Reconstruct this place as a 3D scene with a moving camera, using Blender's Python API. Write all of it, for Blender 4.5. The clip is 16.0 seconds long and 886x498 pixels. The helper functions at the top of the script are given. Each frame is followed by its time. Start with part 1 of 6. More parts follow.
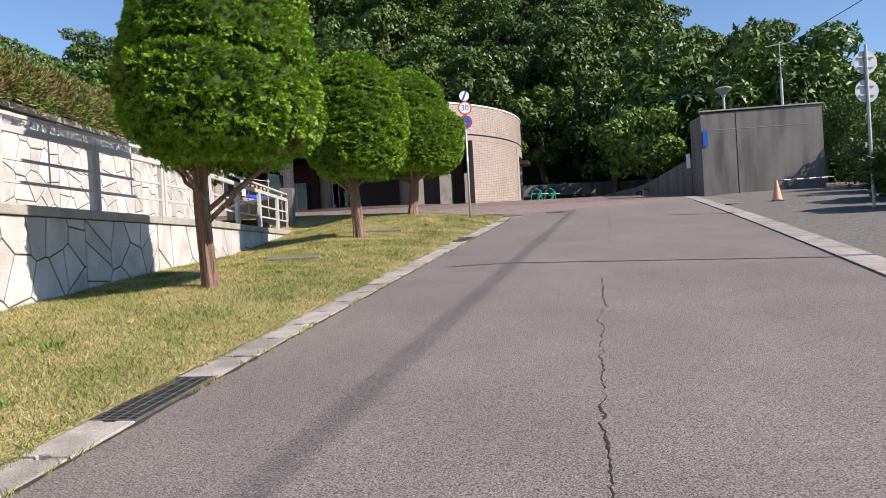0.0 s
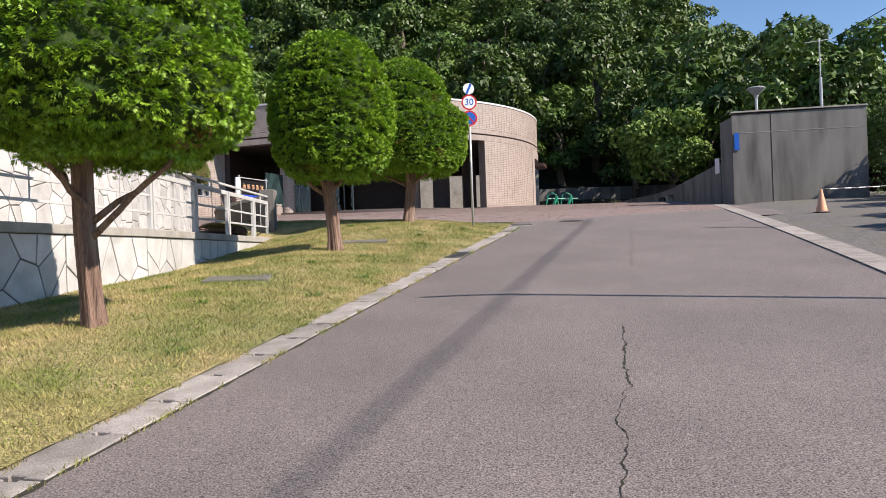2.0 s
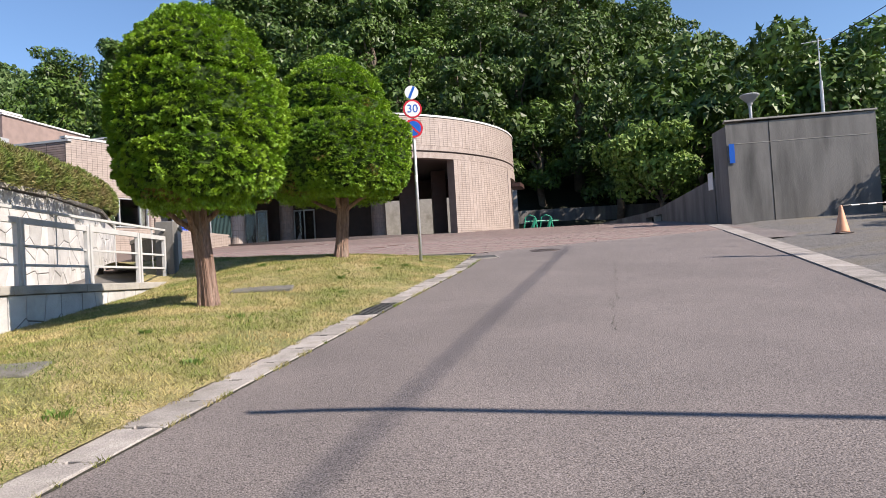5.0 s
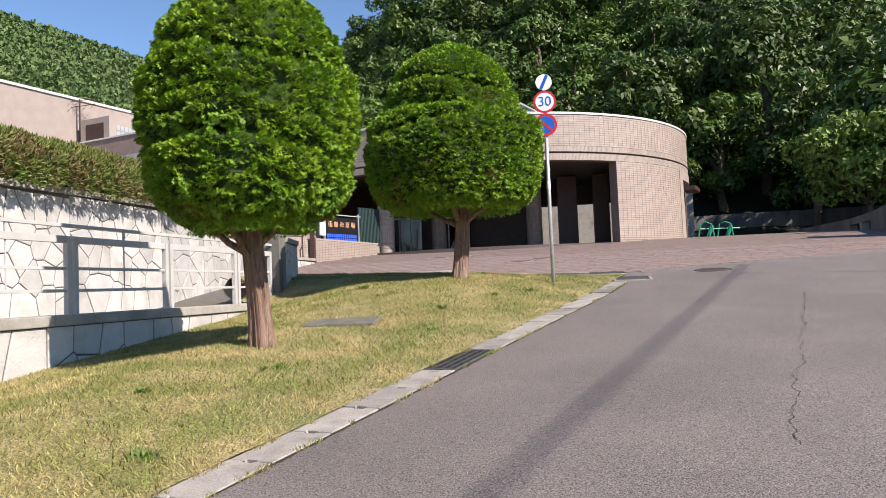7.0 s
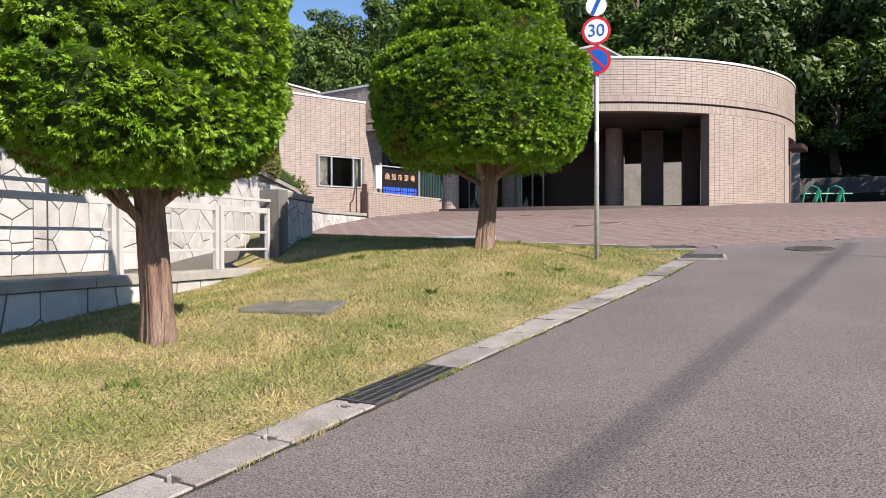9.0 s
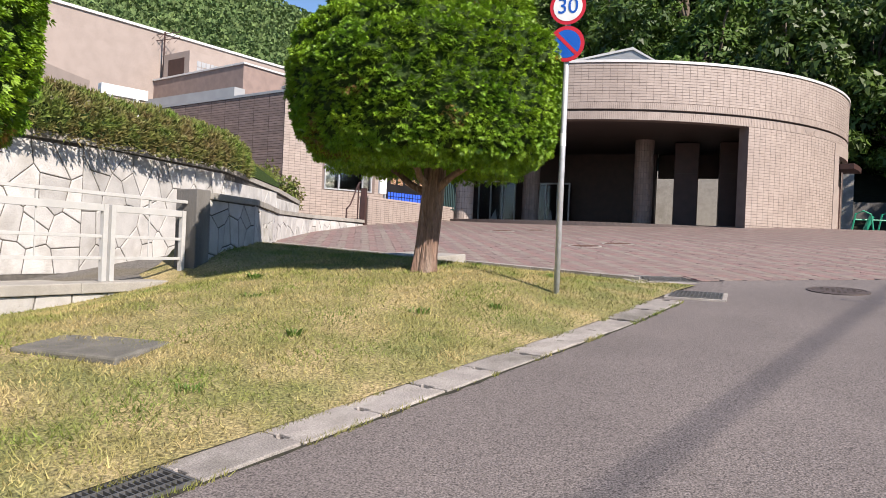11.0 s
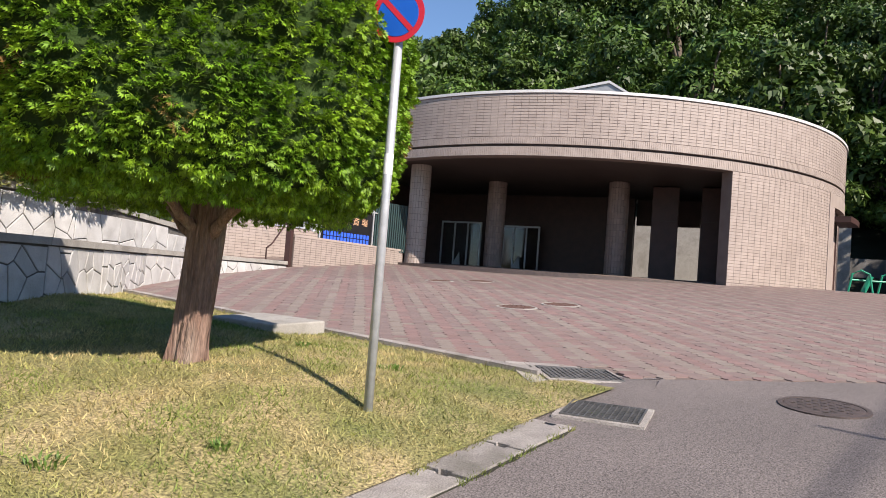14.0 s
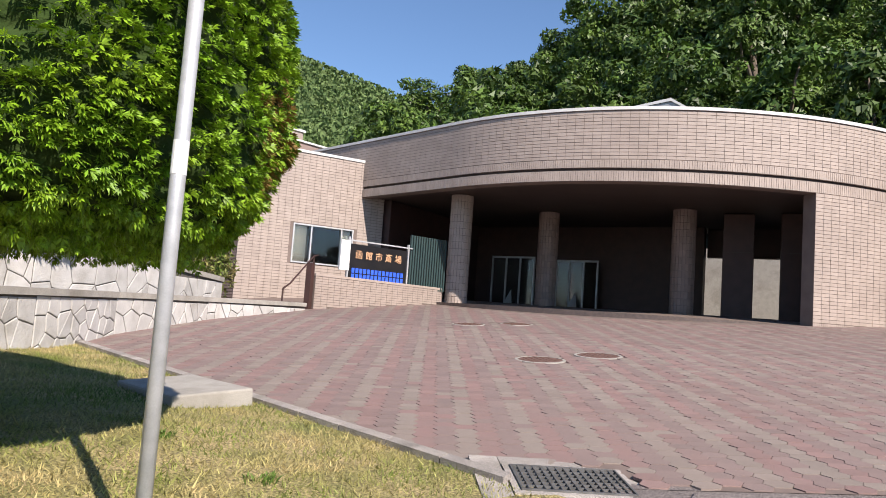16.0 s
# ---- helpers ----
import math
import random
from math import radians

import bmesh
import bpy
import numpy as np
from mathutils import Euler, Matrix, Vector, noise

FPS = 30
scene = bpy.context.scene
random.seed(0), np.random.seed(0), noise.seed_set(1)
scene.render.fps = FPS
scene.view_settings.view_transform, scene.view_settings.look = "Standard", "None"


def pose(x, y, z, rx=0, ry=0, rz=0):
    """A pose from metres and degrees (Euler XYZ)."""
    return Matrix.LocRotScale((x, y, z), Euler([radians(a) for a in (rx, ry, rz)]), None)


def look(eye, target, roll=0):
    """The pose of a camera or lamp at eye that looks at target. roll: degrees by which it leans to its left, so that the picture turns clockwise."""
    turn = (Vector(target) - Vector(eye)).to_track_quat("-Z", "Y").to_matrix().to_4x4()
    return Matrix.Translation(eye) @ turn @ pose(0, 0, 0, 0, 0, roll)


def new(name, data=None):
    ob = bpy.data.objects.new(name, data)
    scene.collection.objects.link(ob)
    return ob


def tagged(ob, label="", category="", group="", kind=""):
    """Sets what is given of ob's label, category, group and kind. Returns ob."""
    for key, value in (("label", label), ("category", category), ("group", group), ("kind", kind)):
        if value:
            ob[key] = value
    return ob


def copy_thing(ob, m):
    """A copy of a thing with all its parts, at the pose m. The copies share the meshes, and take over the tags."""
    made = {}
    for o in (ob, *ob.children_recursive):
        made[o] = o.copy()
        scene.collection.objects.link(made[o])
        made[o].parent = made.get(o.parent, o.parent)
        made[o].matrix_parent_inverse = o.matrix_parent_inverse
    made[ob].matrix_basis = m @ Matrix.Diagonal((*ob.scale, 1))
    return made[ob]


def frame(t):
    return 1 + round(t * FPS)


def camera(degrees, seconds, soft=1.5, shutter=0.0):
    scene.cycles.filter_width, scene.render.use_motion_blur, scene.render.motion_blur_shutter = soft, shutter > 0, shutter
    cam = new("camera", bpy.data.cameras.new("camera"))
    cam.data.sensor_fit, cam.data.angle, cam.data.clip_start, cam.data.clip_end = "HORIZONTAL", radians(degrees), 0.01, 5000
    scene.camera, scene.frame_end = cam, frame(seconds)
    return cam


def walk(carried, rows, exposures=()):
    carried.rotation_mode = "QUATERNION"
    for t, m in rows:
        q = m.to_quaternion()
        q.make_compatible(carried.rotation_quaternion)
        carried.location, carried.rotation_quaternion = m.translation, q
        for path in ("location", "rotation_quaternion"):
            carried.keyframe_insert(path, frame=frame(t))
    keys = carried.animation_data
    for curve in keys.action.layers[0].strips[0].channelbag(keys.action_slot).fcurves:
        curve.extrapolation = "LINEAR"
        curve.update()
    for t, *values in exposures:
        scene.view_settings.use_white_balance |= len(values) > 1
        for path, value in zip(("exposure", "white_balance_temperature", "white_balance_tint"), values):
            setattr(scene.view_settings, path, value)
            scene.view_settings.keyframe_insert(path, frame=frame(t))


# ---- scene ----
cam = camera(61.7, 16.0, soft=0.9)
METRES, EYE, TILT, LEAN, TURN = 21.0, 1.3, 0.0, 0.0, 0.0
ROWS = [
    (0.0, 0.0, 0.0, 0.0, 0.01, 0.13, 3.06),
    (0.5, 0.0053, 0.0325, 0.0029, -0.47, 0.04, 2.0),
    (1.0, 0.0129, 0.0614, 0.0068, -0.21, -0.62, 1.92),
    (1.5, 0.0175, 0.093, 0.0094, 0.41, -0.68, 1.5),
    (2.0, 0.0254, 0.1225, 0.0132, 1.4, 0.28, 2.04),
    (2.5, 0.0305, 0.1544, 0.0162, -0.25, 0.21, 2.15),
    (3.0, 0.0386, 0.1848, 0.0203, -1.71, -1.06, 1.49),
    (3.5, 0.045, 0.2167, 0.0236, -3.31, -0.75, 1.9),
    (4.0, 0.0536, 0.2465, 0.0273, -3.28, 0.03, 3.37),
    (4.2, 0.0562, 0.2586, 0.0281, -2.00, 0.40, 3.50),
    (6.3, 0.0945, 0.3848, 0.0395, 4.10, 3.60, 4.10),
    (6.5, 0.096, 0.3985, 0.0422, 10.36, 1.52, 1.67),
    (7.0, 0.1042, 0.4272, 0.0467, 13.93, 2.92, 2.4),
    (7.5, 0.1075, 0.4598, 0.049, 17.56, 2.6, 1.67),
    (8.0, 0.1154, 0.4912, 0.0526, 21.55, 2.47, 1.82),
    (8.5, 0.1203, 0.5243, 0.0552, 20.92, -0.38, 1.29),
    (9.0, 0.1275, 0.5548, 0.0589, 21.01, -0.54, 0.21),
    (9.2, 0.1300, 0.5676, 0.0588, 21.40, 0.30, 0.10),
    (11.3, 0.1567, 0.6936, 0.0721, 25.15, -0.30, -2.95),
    (11.5, 0.1571, 0.7055, 0.0745, 25.13, -0.71, -3.36),
    (12.0, 0.1621, 0.7342, 0.0782, 25.07, -0.14, -3.61),
    (12.5, 0.1632, 0.7637, 0.0801, 24.31, 0.51, -3.27),
    (13.0, 0.1669, 0.7918, 0.0838, 24.1, 2.34, -3.37),
    (13.5, 0.167, 0.8199, 0.0868, 24.84, 2.06, -3.18),
    (14.0, 0.169, 0.8509, 0.0908, 24.41, 2.88, -4.5),
    (14.5, 0.1707, 0.8803, 0.0934, 24.91, 3.54, -3.99),
    (15.0, 0.1709, 0.9118, 0.0964, 26.77, 3.16, -4.2),
    (15.5, 0.1703, 0.9423, 0.0998, 29.27, 2.72, -3.97),
    (16.0, 0.1671, 0.9744, 0.103, 30.28, 5.24, -4.12),
]
walk(cam, [(t, pose(0, 0, EYE, TILT, LEAN, TURN) @ pose(METRES * x, METRES * y, METRES * z, 90 + pitch, roll, yaw)) for t, x, y, z, yaw, pitch, roll in ROWS],
     exposures=[(0.0, 0.76, 6500, 13), (4.2, 0.8, 6500, 13), (6.5, 1.04, 6500, 13), (7.0, 0.8, 6500, 13), (16.0, 0.76, 6500, 13)])

# ---- sky and sun ----
SUN_AZ = math.atan2(-0.44, 0.898)      # where the sun stands, from +x towards +y
SUN_EL = radians(38.5)
world = bpy.data.worlds.new("sky")
scene.world = world
world.use_nodes = True
wn, wl = world.node_tree.nodes, world.node_tree.links
sky = wn.new("ShaderNodeTexSky")
sky.sky_type, sky.sun_disc = "NISHITA", False
sky.sun_elevation, sky.sun_rotation = SUN_EL, math.pi / 2 - SUN_AZ
sky.air_density, sky.dust_density, sky.ozone_density = 1.0, 0.0, 5.0
wn["Background"].inputs["Strength"].default_value = 0.095
wl.new(sky.outputs[0], wn["Background"].inputs["Color"])
sun_data = bpy.data.lights.new("sun", "SUN")
sun_data.energy, sun_data.angle, sun_data.color = 5.0, radians(0.53), (1.0, 0.9, 0.79)
sun = new("sun", sun_data)
sun.matrix_world = look((math.cos(SUN_AZ) * 40, math.sin(SUN_AZ) * 40, 40 * math.tan(SUN_EL)), (0, 0, 0))


# ---- materials ----
def mat(name, a, b=None, scale=6.0, rough=0.8, bump=0.0, bscale=40.0, detail=6.0, metal=0.0, spread=0.0, island=0.0,
        fine=0.0, fscale=160.0, c=None, cscale=0.7, camt=0.5, trans=0.0, stretch=(1, 1, 1), spec=0.4):
    """a and b: base colours mixed by noise; c: a large, soft stain; spread: variation per object; island: per loose piece;
    fine: speckle; bump: relief in metres."""
    m = bpy.data.materials.new(name)
    m.use_nodes = True
    n, l = m.node_tree.nodes, m.node_tree.links
    p = n["Principled BSDF"]
    p.inputs["Roughness"].default_value, p.inputs["Metallic"].default_value = rough, metal
    p.inputs["Specular IOR Level"].default_value = spec
    geo = n.new("ShaderNodeNewGeometry")
    mp = n.new("ShaderNodeMapping")
    mp.inputs["Scale"].default_value = stretch
    l.new(geo.outputs["Position"], mp.inputs["Vector"])

    def noise_tex(s, d):
        t = n.new("ShaderNodeTexNoise")
        t.inputs["Scale"].default_value, t.inputs["Detail"].default_value = s, d
        l.new(mp.outputs[0], t.inputs["Vector"])
        return t.outputs["Fac"]

    def ramp(value, lo, hi):
        r = n.new("ShaderNodeMapRange")
        r.inputs["From Min"].default_value, r.inputs["From Max"].default_value = lo, hi
        l.new(value, r.inputs["Value"])
        return r.outputs[0]

    def mix(fac, x, y, mode="MIX"):
        k = n.new("ShaderNodeMix")
        k.data_type, k.blend_type = "RGBA", mode
        for sock, v in ((k.inputs["Factor"], fac), (k.inputs["A"], x), (k.inputs["B"], y)):
            if isinstance(v, (int, float)):
                sock.default_value = v
            elif isinstance(v, tuple):
                sock.default_value = (*v, 1)
            else:
                l.new(v, sock)
        return k.outputs["Result"]

    b = b or tuple(v * 0.8 for v in a)
    col = mix(ramp(noise_tex(scale, detail), 0.35, 0.65), a, b)
    if c:
        col = mix(ramp(noise_tex(cscale, 4.0), 0.5, 0.5 + camt * 0.5), col, c)
    if fine:
        f = n.new("ShaderNodeMath")
        f.operation, f.inputs[1].default_value, f.inputs[2].default_value = "MULTIPLY_ADD", 2 * fine, 1 - fine
        l.new(ramp(noise_tex(fscale, 3.0), 0.3, 0.7), f.inputs[0])
        g = n.new("ShaderNodeCombineColor")
        for s in range(3):
            l.new(f.outputs[0], g.inputs[s])
        col = mix(1.0, col, g.outputs[0], "MULTIPLY")
    for k in (spread, island):
        if not k:
            continue
        src = geo.outputs["Random Per Island"] if k is island else n.new("ShaderNodeObjectInfo").outputs["Random"]
        f = n.new("ShaderNodeMath")
        f.operation, f.inputs[1].default_value, f.inputs[2].default_value = "MULTIPLY_ADD", 2 * k, 1 - k
        l.new(src, f.inputs[0])
        g = n.new("ShaderNodeCombineColor")
        for s in range(3):
            l.new(f.outputs[0], g.inputs[s])
        col = mix(1.0, col, g.outputs[0], "MULTIPLY")
    l.new(col, p.inputs["Base Color"])
    if bump:
        bm_ = n.new("ShaderNodeBump")
        bm_.inputs["Strength"].default_value, bm_.inputs["Distance"].default_value = 0.9, bump
        l.new(noise_tex(bscale, 5.0), bm_.inputs["Height"])
        l.new(bm_.outputs[0], p.inputs["Normal"])
    if trans:
        t = n.new("ShaderNodeBsdfTranslucent")
        l.new(col, t.inputs["Color"])
        s = n.new("ShaderNodeMixShader")
        s.inputs[0].default_value = trans
        l.new(p.outputs[0], s.inputs[1])
        l.new(t.outputs[0], s.inputs[2])
        l.new(s.outputs[0], n["Material Output"].inputs["Surface"])
    return m


ASPHALT = mat("asphalt", (0.15, 0.13, 0.122), (0.176, 0.152, 0.142), 0.9, 0.85, 0.009, 95, fine=0.75, fscale=88, c=(0.135, 0.117, 0.11), cscale=0.35, detail=9)
TAR = mat("tar crack", (0.02, 0.018, 0.015), (0.035, 0.035, 0.02), 20, 0.95)
LAWN = mat("lawn soil", (0.2, 0.188, 0.064), (0.36, 0.285, 0.142), 1.8, 0.95, 0.03, 50, fine=0.65, fscale=48, c=(0.115, 0.15, 0.04), cscale=0.7, detail=9)
GRASS = mat("grass blades", (0.175, 0.215, 0.042), (0.42, 0.335, 0.155), 1.7, 0.7, island=0.5, trans=0.15, c=(0.11, 0.17, 0.03), cscale=0.65, detail=5)
STRAW = mat("straw", (0.5, 0.42, 0.22), (0.42, 0.34, 0.17), 8, 0.8, island=0.3)
WEED = mat("weed leaves", (0.1, 0.18, 0.03), (0.15, 0.22, 0.045), 8, 0.6, island=0.3, trans=0.2)
# near black: shade between the trees is put into the soil colour
EARTH = mat("soil with woodland shade", (0.01, 0.013, 0.006), (0.018, 0.02, 0.01), 0.6, 0.95, 0.05, 3)
GRAVEL = mat("gravel", (0.1, 0.094, 0.087), (0.18, 0.17, 0.158), 14, 0.9, 0.03, 38, fine=0.5, fscale=55, c=(0.15, 0.13, 0.09))
CONC = mat("concrete", (0.30, 0.285, 0.255), (0.36, 0.34, 0.305), 5, 0.9, 0.004, 90, fine=0.25, fscale=140, c=(0.22, 0.205, 0.175), cscale=1.6)
LID = mat("gutter lid concrete", (0.27, 0.245, 0.225), (0.35, 0.32, 0.29), 5, 0.9, 0.01, 70, fine=0.35, fscale=110, spread=0.16, c=(0.18, 0.165, 0.14), cscale=2.4)
OLDCONC = mat("weathered concrete", (0.125, 0.12, 0.112), (0.19, 0.182, 0.17), 1.1, 0.9, 0.006, 40, fine=0.18, c=(0.075, 0.073, 0.068), cscale=1.0, camt=0.45, stretch=(1.6, 1.6, 0.28))
STONE = mat("white wall stone", (0.44, 0.43, 0.415), (0.52, 0.51, 0.49), 3.5, 0.8, 0.012, 30, fine=0.12, spread=0.14, c=(0.36, 0.345, 0.32), cscale=2.2)
MORTAR = mat("mortar", (0.085, 0.079, 0.07), (0.13, 0.12, 0.107), 9, 0.95, 0.004, 60)
TILE = mat("pink wall tile", (0.325, 0.27, 0.235), (0.365, 0.305, 0.267), 3.0, 0.55, island=0.06, c=(0.30, 0.247, 0.215), cscale=0.5)
TILED = mat("tile joint", (0.16, 0.125, 0.11), (0.19, 0.15, 0.132), 3.0, 0.9)
# also clads the inner porch columns, where its darkness stands in for shade
DARKTILE = mat("brown and shade-dark tile", (0.22, 0.165, 0.145), (0.27, 0.2, 0.175), 3.0, 0.6, island=0.12)
BROWNJOINT = mat("brown tile joint", (0.1, 0.075, 0.066), (0.13, 0.095, 0.085), 3.0, 0.9)
PLASTER = mat("pinkish plaster", (0.29, 0.242, 0.215), (0.325, 0.272, 0.242), 2.0, 0.8, fine=0.1, fscale=30)
COPING = mat("white metal coping", (0.62, 0.61, 0.6), (0.55, 0.545, 0.535), 3.0, 0.35)
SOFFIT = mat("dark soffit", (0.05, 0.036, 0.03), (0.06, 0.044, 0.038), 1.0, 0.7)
# also on the porch's inner walls, where its darkness stands in for shade
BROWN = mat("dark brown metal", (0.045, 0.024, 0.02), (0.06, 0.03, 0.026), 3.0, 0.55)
PAVER = mat("block paver", (0.235, 0.152, 0.138), (0.215, 0.147, 0.134), 2.0, 0.85, 0.004, 90, island=0.1, fine=0.25, c=(0.215, 0.158, 0.14), cscale=0.5)
PAVER_T = mat("tan block paver", (0.235, 0.195, 0.168), (0.222, 0.184, 0.158), 2.0, 0.85, 0.004, 90, island=0.08, fine=0.25, c=(0.23, 0.182, 0.158), cscale=0.5)
PAVER_G = mat("brown block paver", (0.215, 0.158, 0.143), (0.198, 0.148, 0.135), 2.0, 0.85, 0.004, 90, island=0.08, fine=0.25, c=(0.21, 0.16, 0.143), cscale=0.5)
JOINT = mat("paving joint sand", (0.14, 0.107, 0.092), (0.18, 0.137, 0.118), 7, 0.95)
SLAB = mat("mossy old slab", (0.12, 0.115, 0.1), (0.17, 0.16, 0.14), 6, 0.95, 0.01, 60, fine=0.3)
EAVES = mat("grey eaves metal", (0.3, 0.31, 0.32), (0.34, 0.35, 0.36), 2, 0.4)
STEEL = mat("galvanised steel", (0.40, 0.41, 0.42), (0.48, 0.49, 0.5), 14, 0.45, metal=0.35, fine=0.06)
GRATE = mat("grating steel", (0.13, 0.128, 0.124), (0.2, 0.195, 0.19), 14, 0.5, metal=0.6)
IRON = mat("cast iron", (0.09, 0.075, 0.07), (0.13, 0.1, 0.09), 14, 0.6, metal=0.4, bump=0.006, bscale=35)
RUST = mat("rusty cast iron", (0.13, 0.078, 0.062), (0.17, 0.1, 0.082), 14, 0.7, metal=0.2, bump=0.006, bscale=35)
PITDARK = mat("dark pit", (0.012, 0.012, 0.012), (0.018, 0.018, 0.016), 5, 0.95)
RAIL = mat("railing paint", (0.42, 0.42, 0.41), (0.48, 0.48, 0.47), 4, 0.5, fine=0.08)
BARK = mat("yew bark", (0.25, 0.155, 0.115), (0.14, 0.088, 0.066), 9, 0.9, 0.05, 14, fine=0.3, fscale=50, stretch=(2.6, 2.6, 0.3), c=(0.31, 0.235, 0.185), cscale=3)
TRUNK = mat("forest bark", (0.1, 0.08, 0.06), (0.15, 0.12, 0.09), 5, 0.9, 0.02, 20)
YEW = mat("yew sprigs", (0.125, 0.245, 0.009), (0.2, 0.325, 0.014), 2.4, 0.5, island=0.4, trans=0.1, c=(0.085, 0.195, 0.008), cscale=1.6)
YEWDRY = mat("dry yew sprigs", (0.17, 0.14, 0.03), (0.2, 0.11, 0.03), 5, 0.7, island=0.35, trans=0.2)
# near black: the shade deep inside the foliage is put into this colour
YEWCORE = mat("yew core shade", (0.02, 0.046, 0.004), (0.028, 0.05, 0.007), 9, 0.95, 0.05, 12)
LEAF = mat("forest leaves", (0.042, 0.085, 0.012), (0.082, 0.135, 0.02), 0.25, 0.5, island=0.42, spread=0.3, trans=0.1, c=(0.032, 0.068, 0.012), cscale=0.12)
LEAFB = mat("light green leaves", (0.13, 0.215, 0.035), (0.17, 0.26, 0.05), 0.5, 0.55, island=0.35, trans=0.2)
HEDGE = mat("hedge sprigs", (0.125, 0.195, 0.03), (0.18, 0.15, 0.055), 2.6, 0.6, island=0.4, trans=0.12, c=(0.15, 0.105, 0.045), cscale=1.0)
FARHILL = mat("far woods", (0.09, 0.15, 0.05), (0.14, 0.2, 0.07), 0.16, 0.9, island=0.3, trans=0.1)
ORANGE = mat("faded orange plastic", (0.62, 0.30, 0.17), (0.66, 0.36, 0.22), 6, 0.5)
GREEN = mat("green paint", (0.01, 0.2, 0.12), (0.015, 0.26, 0.15), 6, 0.4)
WHITE = mat("white paint", (0.74, 0.74, 0.73), (0.68, 0.68, 0.67), 6, 0.4)
RED = mat("sign red", (0.5, 0.02, 0.035), (0.45, 0.02, 0.03), 3, 0.35)
BLUE = mat("sign blue", (0.01, 0.09, 0.42), (0.012, 0.1, 0.45), 3, 0.35)
BLACK = mat("black enamel", (0.012, 0.012, 0.014), (0.018, 0.017, 0.018), 4, 0.3)
CABLE = mat("cable", (0.015, 0.015, 0.015), (0.02, 0.02, 0.02), 4, 0.6)
PLAQUE = mat("bronze lettering", (0.62, 0.36, 0.2), (0.68, 0.42, 0.25), 8, 0.5)
BLUEPLASTIC = mat("blue number plates", (0.03, 0.1, 0.62), (0.04, 0.12, 0.7), 8, 0.4)
ROOM = mat("dim interior", (0.2, 0.18, 0.15), (0.25, 0.22, 0.19), 2, 0.9)
CURTAIN = mat("pale curtain", (0.6, 0.6, 0.5), (0.52, 0.53, 0.44), 5, 0.9)
TEAL = mat("dark green slats", (0.025, 0.05, 0.05), (0.032, 0.06, 0.06), 5, 0.45)
GLASS = bpy.data.materials.new("window glass")
GLASS.use_nodes = True
g_ = GLASS.node_tree.nodes["Principled BSDF"]
g_.inputs["Transmission Weight"].default_value, g_.inputs["Roughness"].default_value, g_.inputs["IOR"].default_value = 1.0, 0.02, 1.45


